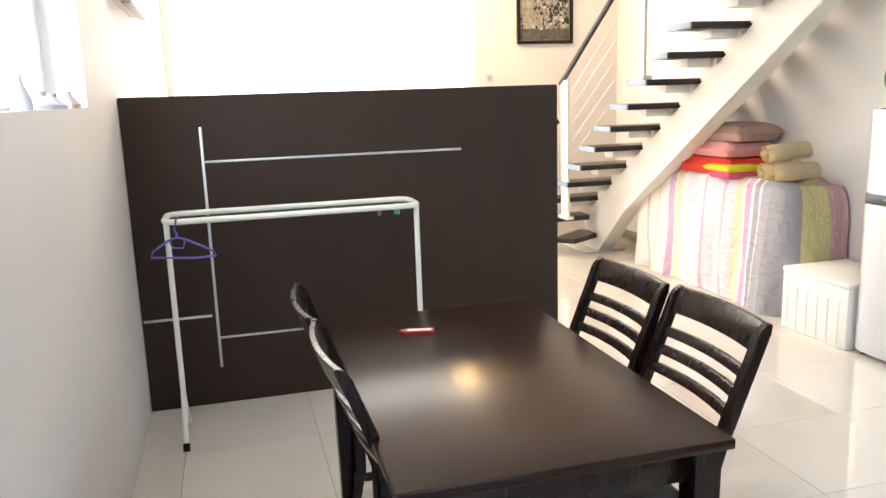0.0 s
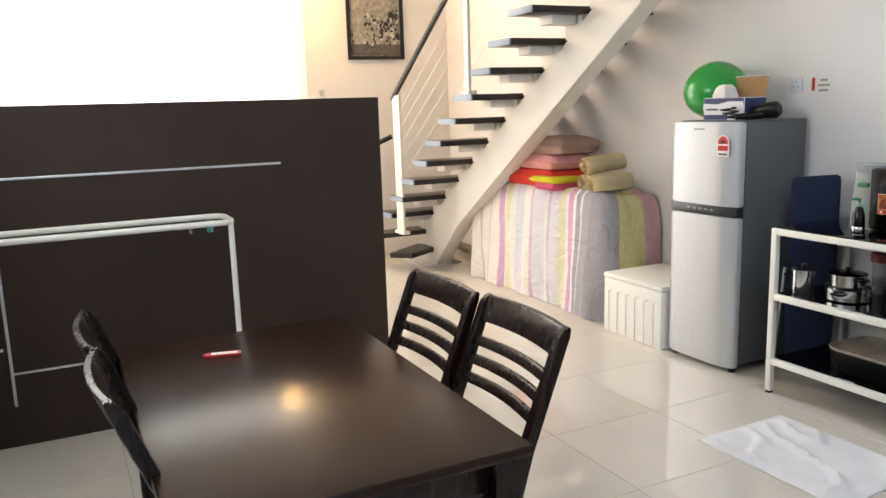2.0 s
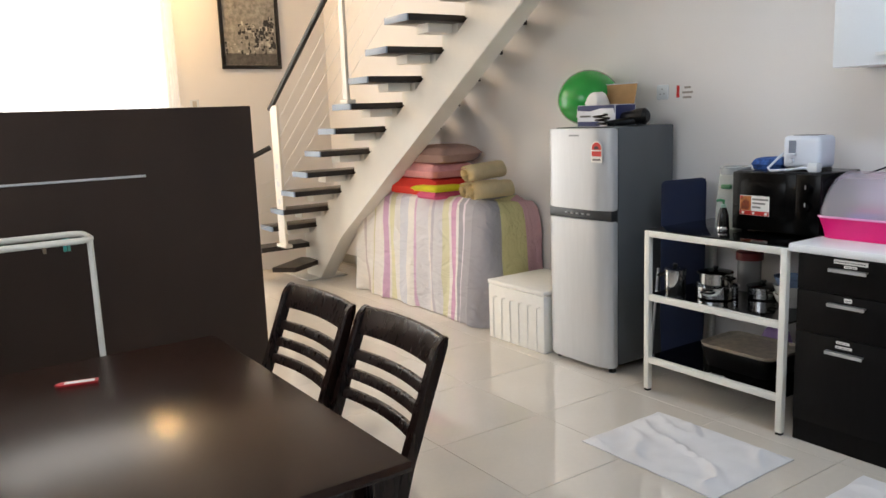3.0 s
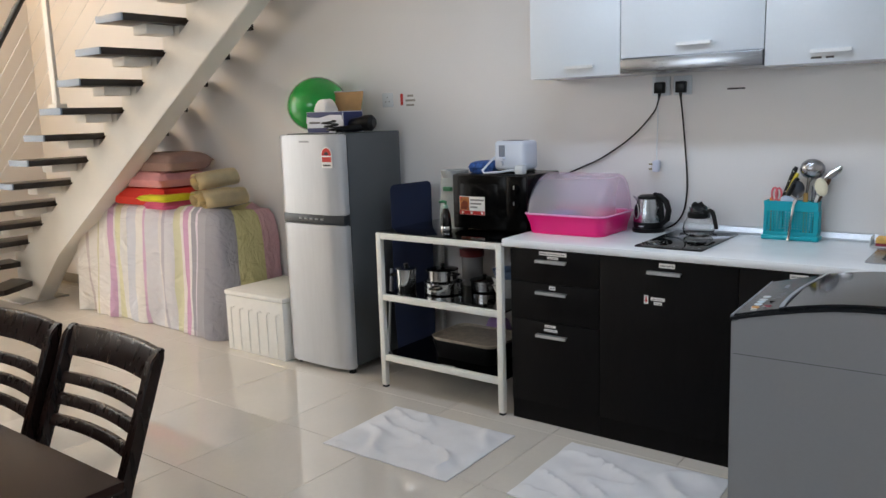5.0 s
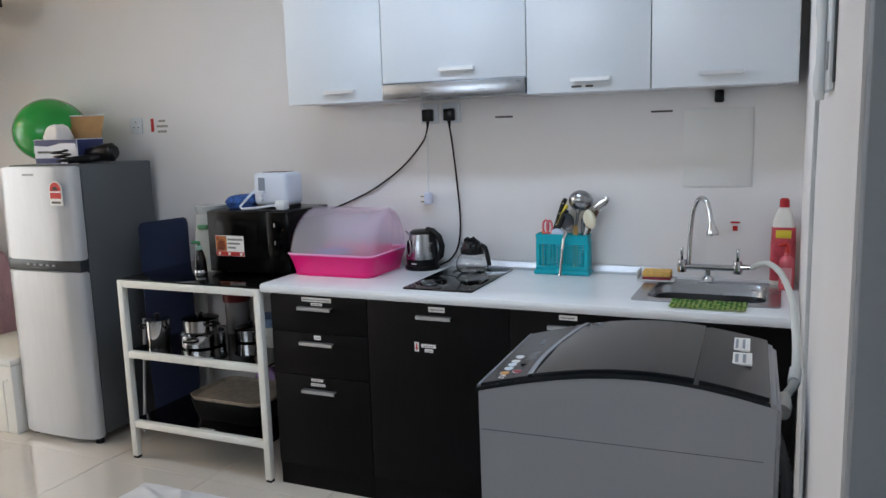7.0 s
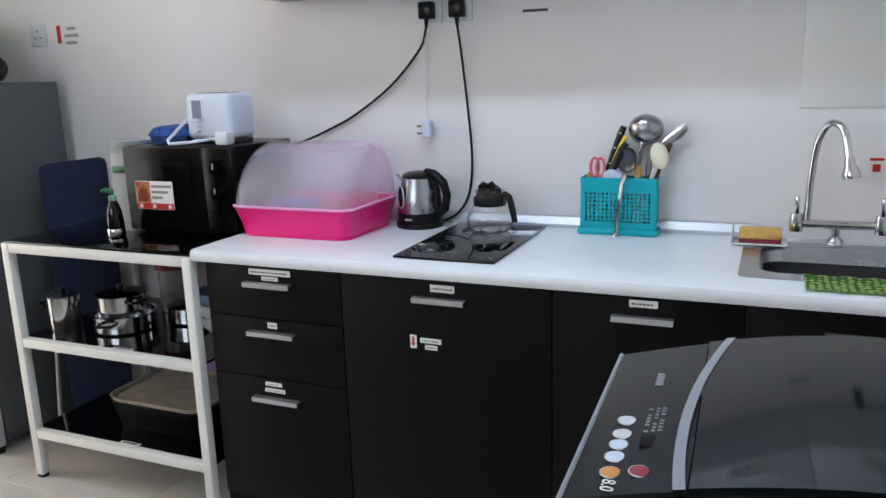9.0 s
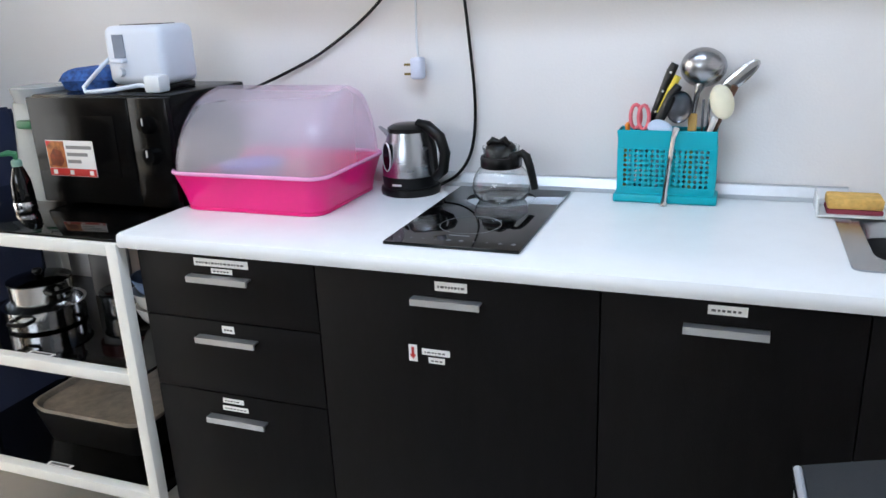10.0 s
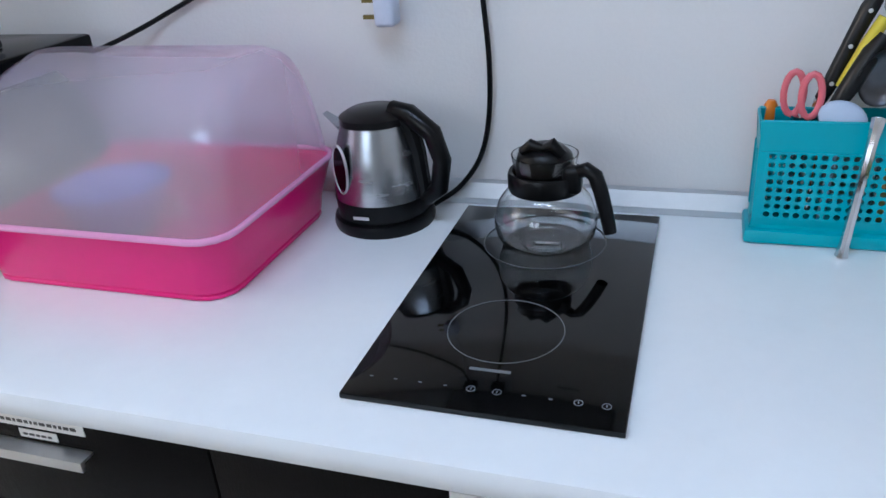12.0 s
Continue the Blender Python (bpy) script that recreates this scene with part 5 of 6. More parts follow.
part("bottle_body", lathem([(0, 0), (0.027, 0), (0.029, 0.006), (0.029, 0.045), (0.026, 0.085), (0.018, 0.112), (0.013, 0.125), (0, 0.125)], (-2.305, 3.5, RT), 28), BLACK_GLASS, sb)
part("neck_ring", lathem([(0, 0.125), (0.013, 0.125), (0.014, 0.138), (0.01, 0.143), (0, 0.143)], (-2.305, 3.5, RT), 18), mat("pale_green_collar", "86a898", 0.35), sb)
part("pump_head", tubem([(-2.305, 3.5, RT + 0.142), (-2.305, 3.5, RT + 0.158), (-2.316, 3.489, RT + 0.162), (-2.33, 3.475, RT + 0.159)], [0.005, 0.009, 0.008, 0.005], 12), mat("green_pump", "3c7d55", 0.35), sb)
part("steel_foot", lathem([(0.0295, 0.004), (0.0305, 0.006), (0.0305, 0.028), (0.0295, 0.03)], (-2.305, 3.5, RT), 28), CHROME, sb)

# pans and bowls on the middle shelf
ST = 0.531


def pan(name, label, x, y, z, r, h, lid, handles):
    p = thing(name, label, "pot", (x, y, z), "pots on the rack")
    part("wall", lathem([(0, 0), (r * 0.92, 0), (r, 0.008), (r, h), (r + 0.006, h + 0.002), (r - 0.003, h), (r - 0.004, 0.012), (0, 0.01)], (x, y, z), 32), CHROME, p)
    if lid:
        part("lid", lathem([(0, h + 0.002), (r + 0.003, h + 0.002), (r + 0.003, h + 0.005), (r * 0.75, h + 0.011), (0, h + 0.015)], (x, y, z), 32), STEEL if lid == 1 else BLACK_GLASS, p)
        part("lid_knob", lathem([(0, h + 0.014), (0.007, h + 0.014), (0.014, h + 0.026), (0.012, h + 0.033), (0, h + 0.034)], (x, y, z), 16), BLACK_PLASTIC, p)
    for a in handles:
        c, s = math.cos(radians(a)), math.sin(radians(a))
        q = [(x + c * (r + d) - s * w, y + s * (r + d) + c * w, z + h * 0.75) for d, w in ((0, -0.03), (0.03, -0.025), (0.035, 0), (0.03, 0.025), (0, 0.03))]
        part("side_handle", tubem(q, 0.006, 8), BLACK_PLASTIC, p)
    return p


pan("steel_mug", "tall stainless steel lidded mug on the rack", -2.575, 3.475, ST, 0.055, 0.125, 1, (200,))
pan("frying_pot", "shallow polished steel pot under a smaller one", -2.375, 3.555, ST, 0.108, 0.062, 0, (-75, 105))
pan("saucepan", "polished steel saucepan with a dark lid, stacked", -2.385, 3.56, ST + 0.065, 0.084, 0.062, 2, (-15, 165))
pan("steel_pot", "steel pot with a black handle at the back of the rack", -2.2, 3.7, ST, 0.078, 0.06, 2, (-20,))


def bowl(x, y, z, r, h, m, label):
    return tagged(part("bowl", lathem([(0, 0), (r * 0.5, 0), (r * 0.8, h * 0.4), (r, h), (r - 0.004, h), (r * 0.76, h * 0.42), (0, 0.008)], (x, y, z), 28), m), label, "bowl", "bowls on the rack")


CER = mat("white_ceramic", "d9d8d4", 0.2, var=0.05, scale=30)
BLUEC = mat("blue_white_ceramic", "7f93b4", 0.2, var=0.35, scale=35)
bowl(-2.01, 3.64, ST, 0.085, 0.065, CER, "white ceramic bowl on the rack")
bowl(-2.01, 3.64, ST + 0.04, 0.088, 0.07, CER, "white ceramic bowl stacked in another")
bowl(-2.01, 3.64, ST + 0.085, 0.085, 0.065, BLUEC, "blue and white ceramic bowl on top of a stack")
cj = thing("storage_jar", "clear storage jar with a dark red lid on the rack", "jar", (-2.36, 3.81, ST))
part("jar", lathem([(0, 0), (0.058, 0), (0.06, 0.02), (0.06, 0.165), (0, 0.165)], (-2.36, 3.81, ST), 24), mat("cloudy_plastic", "8f8d8c", 0.2), cj)
part("lid", lathem([(0, 0.165), (0.07, 0.165), (0.07, 0.205), (0.055, 0.212), (0, 0.212)], (-2.36, 3.81, ST), 24), mat("dark_red_lid", "6f1a1c", 0.35), cj)
ty = thing("tub", "black plastic tub under a pale tray on the lower shelf", "tub", (-2.2, 3.62, 0.186))
b = bmesh.new()
loft(b, [[(-2.2 + px * k, 3.61 + py * k, z) for px, py in rounded(0.42, 0.32, 0.05)] for z, k in ((0.186, 0.88), (0.285, 1.0))])
part("tub_body", b, BLACK_PLASTIC, ty)
tr = thing("tray", "pale speckled serving tray on a black tub", "tray", (-2.2, 3.62, 0.286))
b = bmesh.new()
loft(b, [[(-2.2 + px * k, 3.61 + py * k, z) for px, py in rounded(0.43, 0.33, 0.06)] for z, k in ((0.286, 0.95), (0.304, 1.0), (0.304, 0.96), (0.293, 0.9))])
part("tray_body", b, mat("speckled_tray", "b5a999", 0.35, var=0.3, scale=25), tr)
bg = cushion("plastic_bag", "crumpled purple and pink plastic bag on the lower shelf", "bag", -2.27, -2.13, 3.785, 3.87, 0.187, 0.35, mat("lilac_film", "a98ac4", 0.25), 0.6)
cushion("plastic_bag", "small crumpled red plastic bag on the lower shelf", "bag", -2.12, -2.03, 3.785, 3.865, 0.187, 0.26, mat("red_film", "c93246", 0.25), 0.6)

# ---- pink dish box with a clear dome ----
def dish_box():
    d = thing("dish_box", "bright pink plastic dish box with a translucent domed lid", "dish rack", (-1.64, 3.72, 0.9))
    pink = mat("hot_pink_plastic", "e8187c", 0.3, var=0.04, scale=6, coat=0.2)
    cx, cy, w, dp = -1.632, 3.718, 0.415, 0.335
    b = bmesh.new()

    def ring(k, z, grow=0.0):
        return [(cx + p + (grow if p > 0 else -grow), cy + q + (grow if q > 0 else -grow), z) for p, q in rounded(w * k, dp * k, 0.045)]

    loft(b, [ring(0.95, 0.9), ring(0.966, 0.902), ring(0.967, 0.907), ring(0.956, 0.909), ring(0.96, 0.915), ring(1.0, 0.99, 0.012), ring(1.0, 0.994, 0.012), ring(0.985, 0.99, 0.008), ring(0.97, 0.912)], True, True)
    part("tub", b, pink, d)
    film = bpy.data.materials.new("frosted_pink_film")
    film.use_nodes = True
    n, k = film.node_tree.nodes, film.node_tree.links
    p = n["Principled BSDF"]
    p.inputs["Base Color"].default_value = (0.90, 0.84, 0.93, 1)
    p.inputs["Roughness"].default_value = 0.16
    p.inputs["Coat Weight"].default_value = 0.5
    p.inputs["Coat Roughness"].default_value = 0.06
    tr, mx = n.new("ShaderNodeBsdfTransparent"), n.new("ShaderNodeMixShader")
    tr.inputs[0].default_value = (0.97, 0.9, 0.98, 1)
    mx.inputs[0].default_value = 0.31
    k.new(tr.outputs[0], mx.inputs[1])
    k.new(p.outputs[0], mx.inputs[2])
    k.new(mx.outputs[0], n["Material Output"].inputs[0])
    # dome: a bread-bin arch, highest towards the back, with upright end walls
    b = bmesh.new()
    hx, hy, h, base = w / 2 + 0.012, dp / 2 + 0.012, 0.188, 1.0

    rings = []
    for i in range(19):
        z = 0.996 * math.sin(math.pi / 2 * i / 18)
        v0, v1 = 0.2 - 1.2 * math.sqrt(1 - z ** 1.8), 0.2 + 0.8 * (1 - z * z) ** (1 / 3)
        full = 2 * hx * (1 - 0.05 * z - 0.07 * max(0, (z - 0.8) / 0.2) ** 3)
        deep = hy * (v1 - v0)
        rings.append([(cx + p, cy + hy * (v0 + v1) / 2 + q, base + h * z) for p, q in rounded(full, deep, min(0.055, 0.48 * deep))])
    loft(b, rings, False, True)
    part("domed_lid", b, film, d, "frosted translucent pinkish lid")
    rim = mat("pale_pink_rim", "e79fc9", 0.25)
    pts = [(cx + p * 1.0 + (0.014 if p > 0 else -0.014), cy + q + (0.014 if q > 0 else -0.014), 0.998) for p, q in rounded(w, dp, 0.045)]
    part("lid_rim", tubem(pts, 0.0048, 10, True), rim, d)


dish_box()
bowl(-1.725, 3.73, 0.915, 0.09, 0.075, mat("lilac_bowl", "8f86cf", 0.3), "lilac bowl inside the dish box")

# ---- kettle ----
def kettle():
    k = thing("electric_kettle", "brushed steel electric kettle with black base, lid and handle", "kettle", (-1.315, 3.845, 0.9))
    cx, cy = -1.322, 3.852
    part("power_base", lathem([(0, 0), (0.078, 0), (0.08, 0.008), (0.078, 0.018), (0.07, 0.02), (0, 0.02)], (cx, cy, 0.9), 32), BLACK_PLASTIC, k)
    part("foot_ring", lathem([(0, 0.021), (0.072, 0.021), (0.074, 0.05), (0, 0.05)], (cx, cy, 0.9), 32), BLACK_PLASTIC, k)
    part("jug", lathem([(0, 0.05), (0.0735, 0.05), (0.073, 0.07), (0.066, 0.12), (0.055, 0.155), (0.053, 0.165), (0, 0.165)], (cx, cy, 0.9), 40), STEEL, k)
    part("lid", lathem([(0.055, 0.162), (0.054, 0.172), (0.04, 0.18), (0, 0.183)], (cx, cy, 0.9), 32), BLACK_PLASTIC, k)
    b = bmesh.new()
    loft(b, [[(cx - 0.045, cy - 0.02, 1.045), (cx - 0.045, cy + 0.02, 1.045), (cx - 0.05, cy, 1.03)], [(cx - 0.082, cy - 0.008, 1.072), (cx - 0.082, cy + 0.008, 1.072), (cx - 0.08, cy, 1.07)]])
    part("spout", b, STEEL, k)
    part("handle", tubem([(cx + 0.03, cy - 0.005, 1.078), (cx + 0.06, cy - 0.012, 1.075), (cx + 0.095, cy - 0.018, 1.05), (cx + 0.108, cy - 0.02, 1.01), (cx + 0.1, cy - 0.018, 0.965), (cx + 0.075, cy - 0.012, 0.945)], [0.016, 0.016, 0.015, 0.014, 0.014, 0.013], 12), BLACK_PLASTIC, k)
    part("back_strip", tubem([(cx + 0.052, cy - 0.008, 1.068), (cx + 0.066, cy - 0.01, 1.02), (cx + 0.074, cy - 0.012, 0.95)], [0.016, 0.014, 0.012], 10), BLACK_PLASTIC, k)
    g = bmesh.new()
    lathe(g, [(0, 0), (0.016, 0.0), (0.016, 0.003), (0, 0.004)], (0, 0, 0), 20, 1.0, 2.2)
    turned(g, 90, "X")
    turned(g, -32, "Z")
    part("water_gauge", shift(g, cx - 0.0375, cy - 0.0585, 1.003), BLACK_GLASS, k)
    g = tubem([(0.0175 * math.cos(2 * math.pi * i / 28), 0, 0.037 * math.sin(2 * math.pi * i / 28)) for i in range(28)], 0.0022, 8, True)
    turned(g, -32, "Z")
    part("gauge_ring", shift(g, cx - 0.0385, cy - 0.0605, 1.003), STRIP, k)
    part("maker_mark", boxm(cx - 0.02, cx + 0.005, cy - 0.0755, cy - 0.074, 0.93, 0.935), STRIP, k)


kettle()


# ---- hob ----
hob = thing("induction_hob", "black glass two-zone induction hob set in the worktop", "hob", (-1.055, 3.65, 0.9))
part("glass_plate", boxm(-1.201, -0.905, 3.403, 3.907, 0.9003, 0.9075, 0.0014), BLACK_GLASS, hob)
RINGM = mat("etched_ring", "6d7074", 0.4)
for yy, r in ((3.557, 0.068), (3.797, 0.086)):
    part("zone_ring", tubem([(-1.057 + r * math.cos(2 * math.pi * i / 48), yy + r * math.sin(2 * math.pi * i / 48), 0.9076) for i in range(48)], 0.0007, 4, True), RINGM, hob)
TOUCH = mat("touch_print", "7d828a", 0.4)
for i in range(10):
    x = -1.178 + 0.0279 * i
    if i in (4, 5, 8, 9):
        part("touch_key", tubem([(x + 0.0045 * math.cos(math.pi * j / 8), 3.439 + 0.0045 * math.sin(math.pi * j / 8), 0.9076) for j in range(16)], 0.0006, 4, True), TOUCH, hob)
        part("touch_mark", boxm(x - 0.0006, x + 0.0006, 3.4375, 3.4415, 0.9074, 0.9079), TOUCH, hob)
    else:
        part("touch_mark", boxm(x - 0.002, x + 0.002, 3.4382, 3.4398, 0.9074, 0.9079), TOUCH, hob)
part("maker_mark", boxm(-1.078, -1.032, 3.472, 3.477, 0.9074, 0.9079), RINGM, hob)


# ---- glass coffee pot ----
GLASS = mat("clear_glass", (0.97, 0.98, 0.98), 0.02, glass=1.0, var=0.0, ior=1.46)


def coffee_pot():
    c = thing("coffee_pot", "round clear glass coffee pot with a black lid and handle", "coffee pot", (-1.055, 3.8, 0.9065))
    cx, cy, z = -1.056, 3.8, 0.908
    out = [(0, 0.0), (0.056, 0.0), (0.063, 0.004), (0.069, 0.014), (0.0722, 0.03), (0.071, 0.046), (0.064, 0.064), (0.053, 0.078), (0.0438, 0.086), (0.0428, 0.11), (0.046, 0.13)]
    inn = [(r - 0.0022 if r > 0.01 else 0, h + 0.0022 if h < 0.02 else h) for r, h in out[::-1]]
    part("glass_body", lathem([*out, *inn], (cx, cy, z), 44), GLASS, c)
    part("base_ring", tubem([(cx + 0.036 * math.cos(2 * math.pi * i / 32), cy + 0.036 * math.sin(2 * math.pi * i / 32), z + 0.003) for i in range(32)], 0.0012, 6, True), GLASS, c)
    part("collar", lathem([(0.0512, 0.082), (0.057, 0.08), (0.0585, 0.086), (0.0585, 0.102), (0.056, 0.107), (0.0512, 0.107)], (cx, cy, z), 36, 0.88, 0.88), BLACK_PLASTIC, c)
    part("lid", lathem([(0, 0.1), (0.045, 0.1), (0.0455, 0.118), (0.042, 0.13), (0.03, 0.14), (0.012, 0.145), (0, 0.1455)], (cx, cy, z), 32, 0.88, 0.88), BLACK_PLASTIC, c)
    part("lid_tab", tubem([(cx - 0.028, cy - 0.016, z + 0.137), (cx - 0.014, cy - 0.02, z + 0.149), (cx + 0.0017, cy - 0.0191, z + 0.144), (cx + 0.0139, cy - 0.0209, z + 0.151), (cx + 0.0278, cy - 0.0209, z + 0.136)], [0.006, 0.008, 0.006, 0.009, 0.007], 12), BLACK_PLASTIC, c)
    part("hinge_block", boxm(cx + 0.028, cx + 0.0539, cy - 0.0348, cy - 0.012, z + 0.084, z + 0.122, 0.007, 3), BLACK_PLASTIC, c)
    part("handle", tubem([(cx + 0.0435, cy - 0.0226, z + 0.112), (cx + 0.0609, cy - 0.0278, z + 0.12), (cx + 0.0722, cy - 0.0313, z + 0.113), (cx + 0.0800, cy - 0.0339, z + 0.093), (cx + 0.0879, cy - 0.0365, z + 0.064), (cx + 0.0940, cy - 0.0383, z + 0.036)], [0.009, 0.01, 0.0105, 0.01, 0.0095, 0.009], 14), BLACK_PLASTIC, c)
    part("base_mark", boxm(cx - 0.012, cx + 0.022, cy - 0.02, cy - 0.013, z + 0.0024, z + 0.0028), mat("milk_print", "c9ccce", 0.4), c)


coffee_pot()


# ---- turquoise utensil basket ----
def basket():
    k = thing("utensil_basket", "turquoise perforated plastic utensil basket on the worktop", "basket", (-0.672, 3.855, 0.9))
    turq = mat("turquoise_plastic", "16a9b8", 0.35, var=0.04, scale=8)
    x0, x1, y0, y1, z0, z1 = -0.783, -0.56, 3.858, 3.921, 0.915, 1.071

    def panel(bm, u0, u1, fixed, along, nx, nz, za, zb):
        cw, ch = (u1 - u0) / nx, (zb - za) / nz
        for i in range(nx):
            for j in range(nz):
                cu, cz = u0 + (i + 0.5) * cw, za + (j + 0.5) * ch
                outer, inner = [], []
                for q in range(8):
                    a = math.pi / 4 * q
                    ca, sa = math.cos(a), math.sin(a)
                    mx = max(abs(ca), abs(sa))
                    outer.append((cu + ca / mx * cw / 2, cz + sa / mx * ch / 2))
                    inner.append((cu + ca * cw * 0.36, cz + sa * ch * 0.36))
                def mk(p):
                    return bm.verts.new((p[0], fixed, p[1]) if along == "x" else (fixed, p[0], p[1]))
                O, I = [mk(p) for p in outer], [mk(p) for p in inner]
                for q in range(8):
                    r = (q + 1) % 8
                    bm.faces.new((O[q], O[r], I[r], I[q]))

    def side(u0, u1, fixed, along, nx):
        bm = bmesh.new()
        panel(bm, u0 + 0.012, u1 - 0.012, fixed, along, nx, 8, z0 + 0.022, z1 - 0.04)
        for a, b2, c, d in ((u0, u1, z1 - 0.04, z1), (u0, u1, z0, z0 + 0.022), (u0, u0 + 0.012, z0 + 0.022, z1 - 0.04), (u1 - 0.012, u1, z0 + 0.022, z1 - 0.04)):
            vs = [(a, c), (b2, c), (b2, d), (a, d)]
            bm.faces.new([bm.verts.new((p, fixed, q) if along == "x" else (fixed, p, q)) for p, q in vs])
        bmesh.ops.remove_doubles(bm, verts=bm.verts, dist=1e-5)
        bmesh.ops.recalc_face_normals(bm, faces=bm.faces)
        bmesh.ops.solidify(bm, geom=list(bm.faces), thickness=0.0025)
        return part("perforated_side", bm, turq, k, smooth=False)

    side(x0, x1, y0, "x", 16)
    side(x0, x1, y1, "x", 16)
    side(y0, y1, x0, "y", 6)
    side(y0, y1, x1, "y", 6)
    part("drip_tray", boxm(x0 - 0.008, x1 + 0.008, y0 - 0.01, y1 + 0.005, 0.9005, 0.921, 0.005), turq, k)
    part("rim", tubem([(x0, y0, z1), (x1, y0, z1), (x1, y1, z1), (x0, y1, z1)], 0.003, 6, True), turq, k)


basket()


def utensil(name, label, parts):
    at = parts[0][1]
    u = thing(name, label, "utensil", at, "utensils in the basket")
    for nm, _, bm, m in parts:
        part(nm, shift(bm, 0, 0.028, -0.01), m, u)
    return u


def flat_head(c, rx, rz, th, lean=0.0, tilt=0.0, dish=0.0):
    bm = lathem([*[(r, dish * math.sqrt(1 - r * r)) for r in (0, 0.2, 0.4, 0.6, 0.78, 0.9, 0.97, 1.0)], *[(r, dish * math.sqrt(1 - r * r) - th) for r in (1.0, 0.9, 0.78, 0.6, 0.4, 0.2, 0)]], (0, 0, 0), 26, 1, 1)
    for v in bm.verts:
        v.co.x *= rx
        v.co.y *= rz
    turned(bm, 90 + tilt, "X")
    turned(bm, lean, "Y")
    return shift(bm, *c)


HB = mat("black_handle", "111112", 0.35)
YEL = mat("yellow_plastic", "d9c53a", 0.4)
base = (-0.67, 3.86, 0.925)
WORN = mat("worn_steel", "a4a5a8", 0.24, 1.0, var=0.12, scale=40, bump=0.25, fine=150)
# darker metal colour stands in for the dark reflection in the spoon bowl
DARKENED_STEEL = mat("darkened_steel", "5f6064", 0.3, 1.0, var=0.15, scale=30, bump=0.1)
RIVET = mat("rivet_steel", "d9d9d6", 0.35, 0.4)
utensil("kitchen_knife", "kitchen knife with a black riveted handle", [("handle", base, tubem([(-0.712, 3.872, 1.1), (-0.7, 3.872, 1.13), (-0.685, 3.873, 1.18), (-0.672, 3.874, 1.215), (-0.664, 3.874, 1.232)], [0.008, 0.0105, 0.0095, 0.011, 0.009], 16), HB), *[("rivet", base, shift(turned(lathem([(0, 0.0), (0.003, 0.0), (0.0024, 0.0012), (0, 0.0016)], (0, 0, 0), 10), 90, "X"), rx, 3.8625, rz), RIVET) for rx, rz in ((-0.703, 1.123), (-0.688, 1.17), (-0.672, 1.213))], ("blade", base, tubem([(-0.735, 3.87, 0.94), (-0.712, 3.872, 1.1)], [0.004, 0.008], 8), CHROME)])
utensil("paring_knife", "knife with a black and yellow handle", [("handle", base, tubem([(-0.7, 3.85, 1.09), (-0.685, 3.852, 1.12), (-0.665, 3.854, 1.165), (-0.652, 3.855, 1.185)], [0.009, 0.012, 0.012, 0.009], 16), HB), ("yellow_inlay", base, tubem([(-0.694, 3.858, 1.12), (-0.672, 3.861, 1.17), (-0.655, 3.862, 1.205)], [0.006, 0.008, 0.008], 12), YEL), ("blade", base, tubem([(-0.712, 3.85, 0.95), (-0.7, 3.85, 1.09)], [0.004, 0.007], 8), CHROME)])
PK = mat("coral_plastic", "e0707a", 0.4)
sc = thing("scissors", "kitchen scissors with coral pink loop handles", "scissors", (-0.74, 3.86, 0.93), "utensils in the basket")
for s, dx in ((-1, -0.747), (1, -0.727)):
    part("loop_handle", tubem([(dx + 0.012 * math.cos(a), 3.878 - 0.006 * s, 1.102 + 0.028 * math.sin(a)) for a in [2 * math.pi * i / 16 for i in range(16)]], 0.0045, 8, True), PK, sc)
part("blades", tubem([(-0.737, 3.878, 1.074), (-0.745, 3.878, 0.93)], [0.01, 0.004], 8), CHROME, sc)
utensil("steel_ladle", "large polished steel skimmer ladle, bowl up", [("bowl", base, flat_head((-0.602, 3.89, 1.222), 0.052, 0.046, 0.002, 0, 12, 0.04), WORN), ("neck", base, tubem([(-0.606, 3.878, 1.185), (-0.612, 3.873, 1.165), (-0.62, 3.87, 1.1), (-0.635, 3.868, 0.93)], [0.013, 0.007, 0.005, 0.004], 10), WORN)])
utensil("spatula_spoon", "cream plastic serving spoon", [("bowl", base, flat_head((-0.556, 3.852, 1.148), 0.026, 0.04, 0.003, -16, -6, 0.012), mat("cream_plastic", "e6dfc4", 0.4)), ("stem", base, tubem([(-0.567, 3.855, 1.112), (-0.582, 3.86, 1.07), (-0.61, 3.865, 0.93)], [0.007, 0.006, 0.005], 8), mat("white_stem", "e9e7e2", 0.4))])
utensil("steel_spoon", "long steel spoon hung over the basket front", [("bowl", base, flat_head((-0.648, 3.84, 1.136), 0.029, 0.04, 0.002, 8, 14, -0.014), DARKENED_STEEL), ("stem", base, tubem([(-0.65, 3.822, 1.09), (-0.655, 3.808, 1.07), (-0.662, 3.803, 1.0), (-0.668, 3.8, 0.93), (-0.67, 3.798, 0.912)], [0.009, 0.007, 0.006, 0.007, 0.009], 8), CHROME)])
utensil("steel_server", "steel cake server with a dark wooden handle", [("blade", base, flat_head((-0.523, 3.885, 1.2), 0.018, 0.055, 0.002, 48, 0, 0.004), CHROME), ("stem", base, tubem([(-0.53, 3.88, 1.18), (-0.565, 3.874, 1.09), (-0.6, 3.87, 0.93)], [0.008, 0.006, 0.004], 8), mat("brown_handle", "5a3c28", 0.5))])
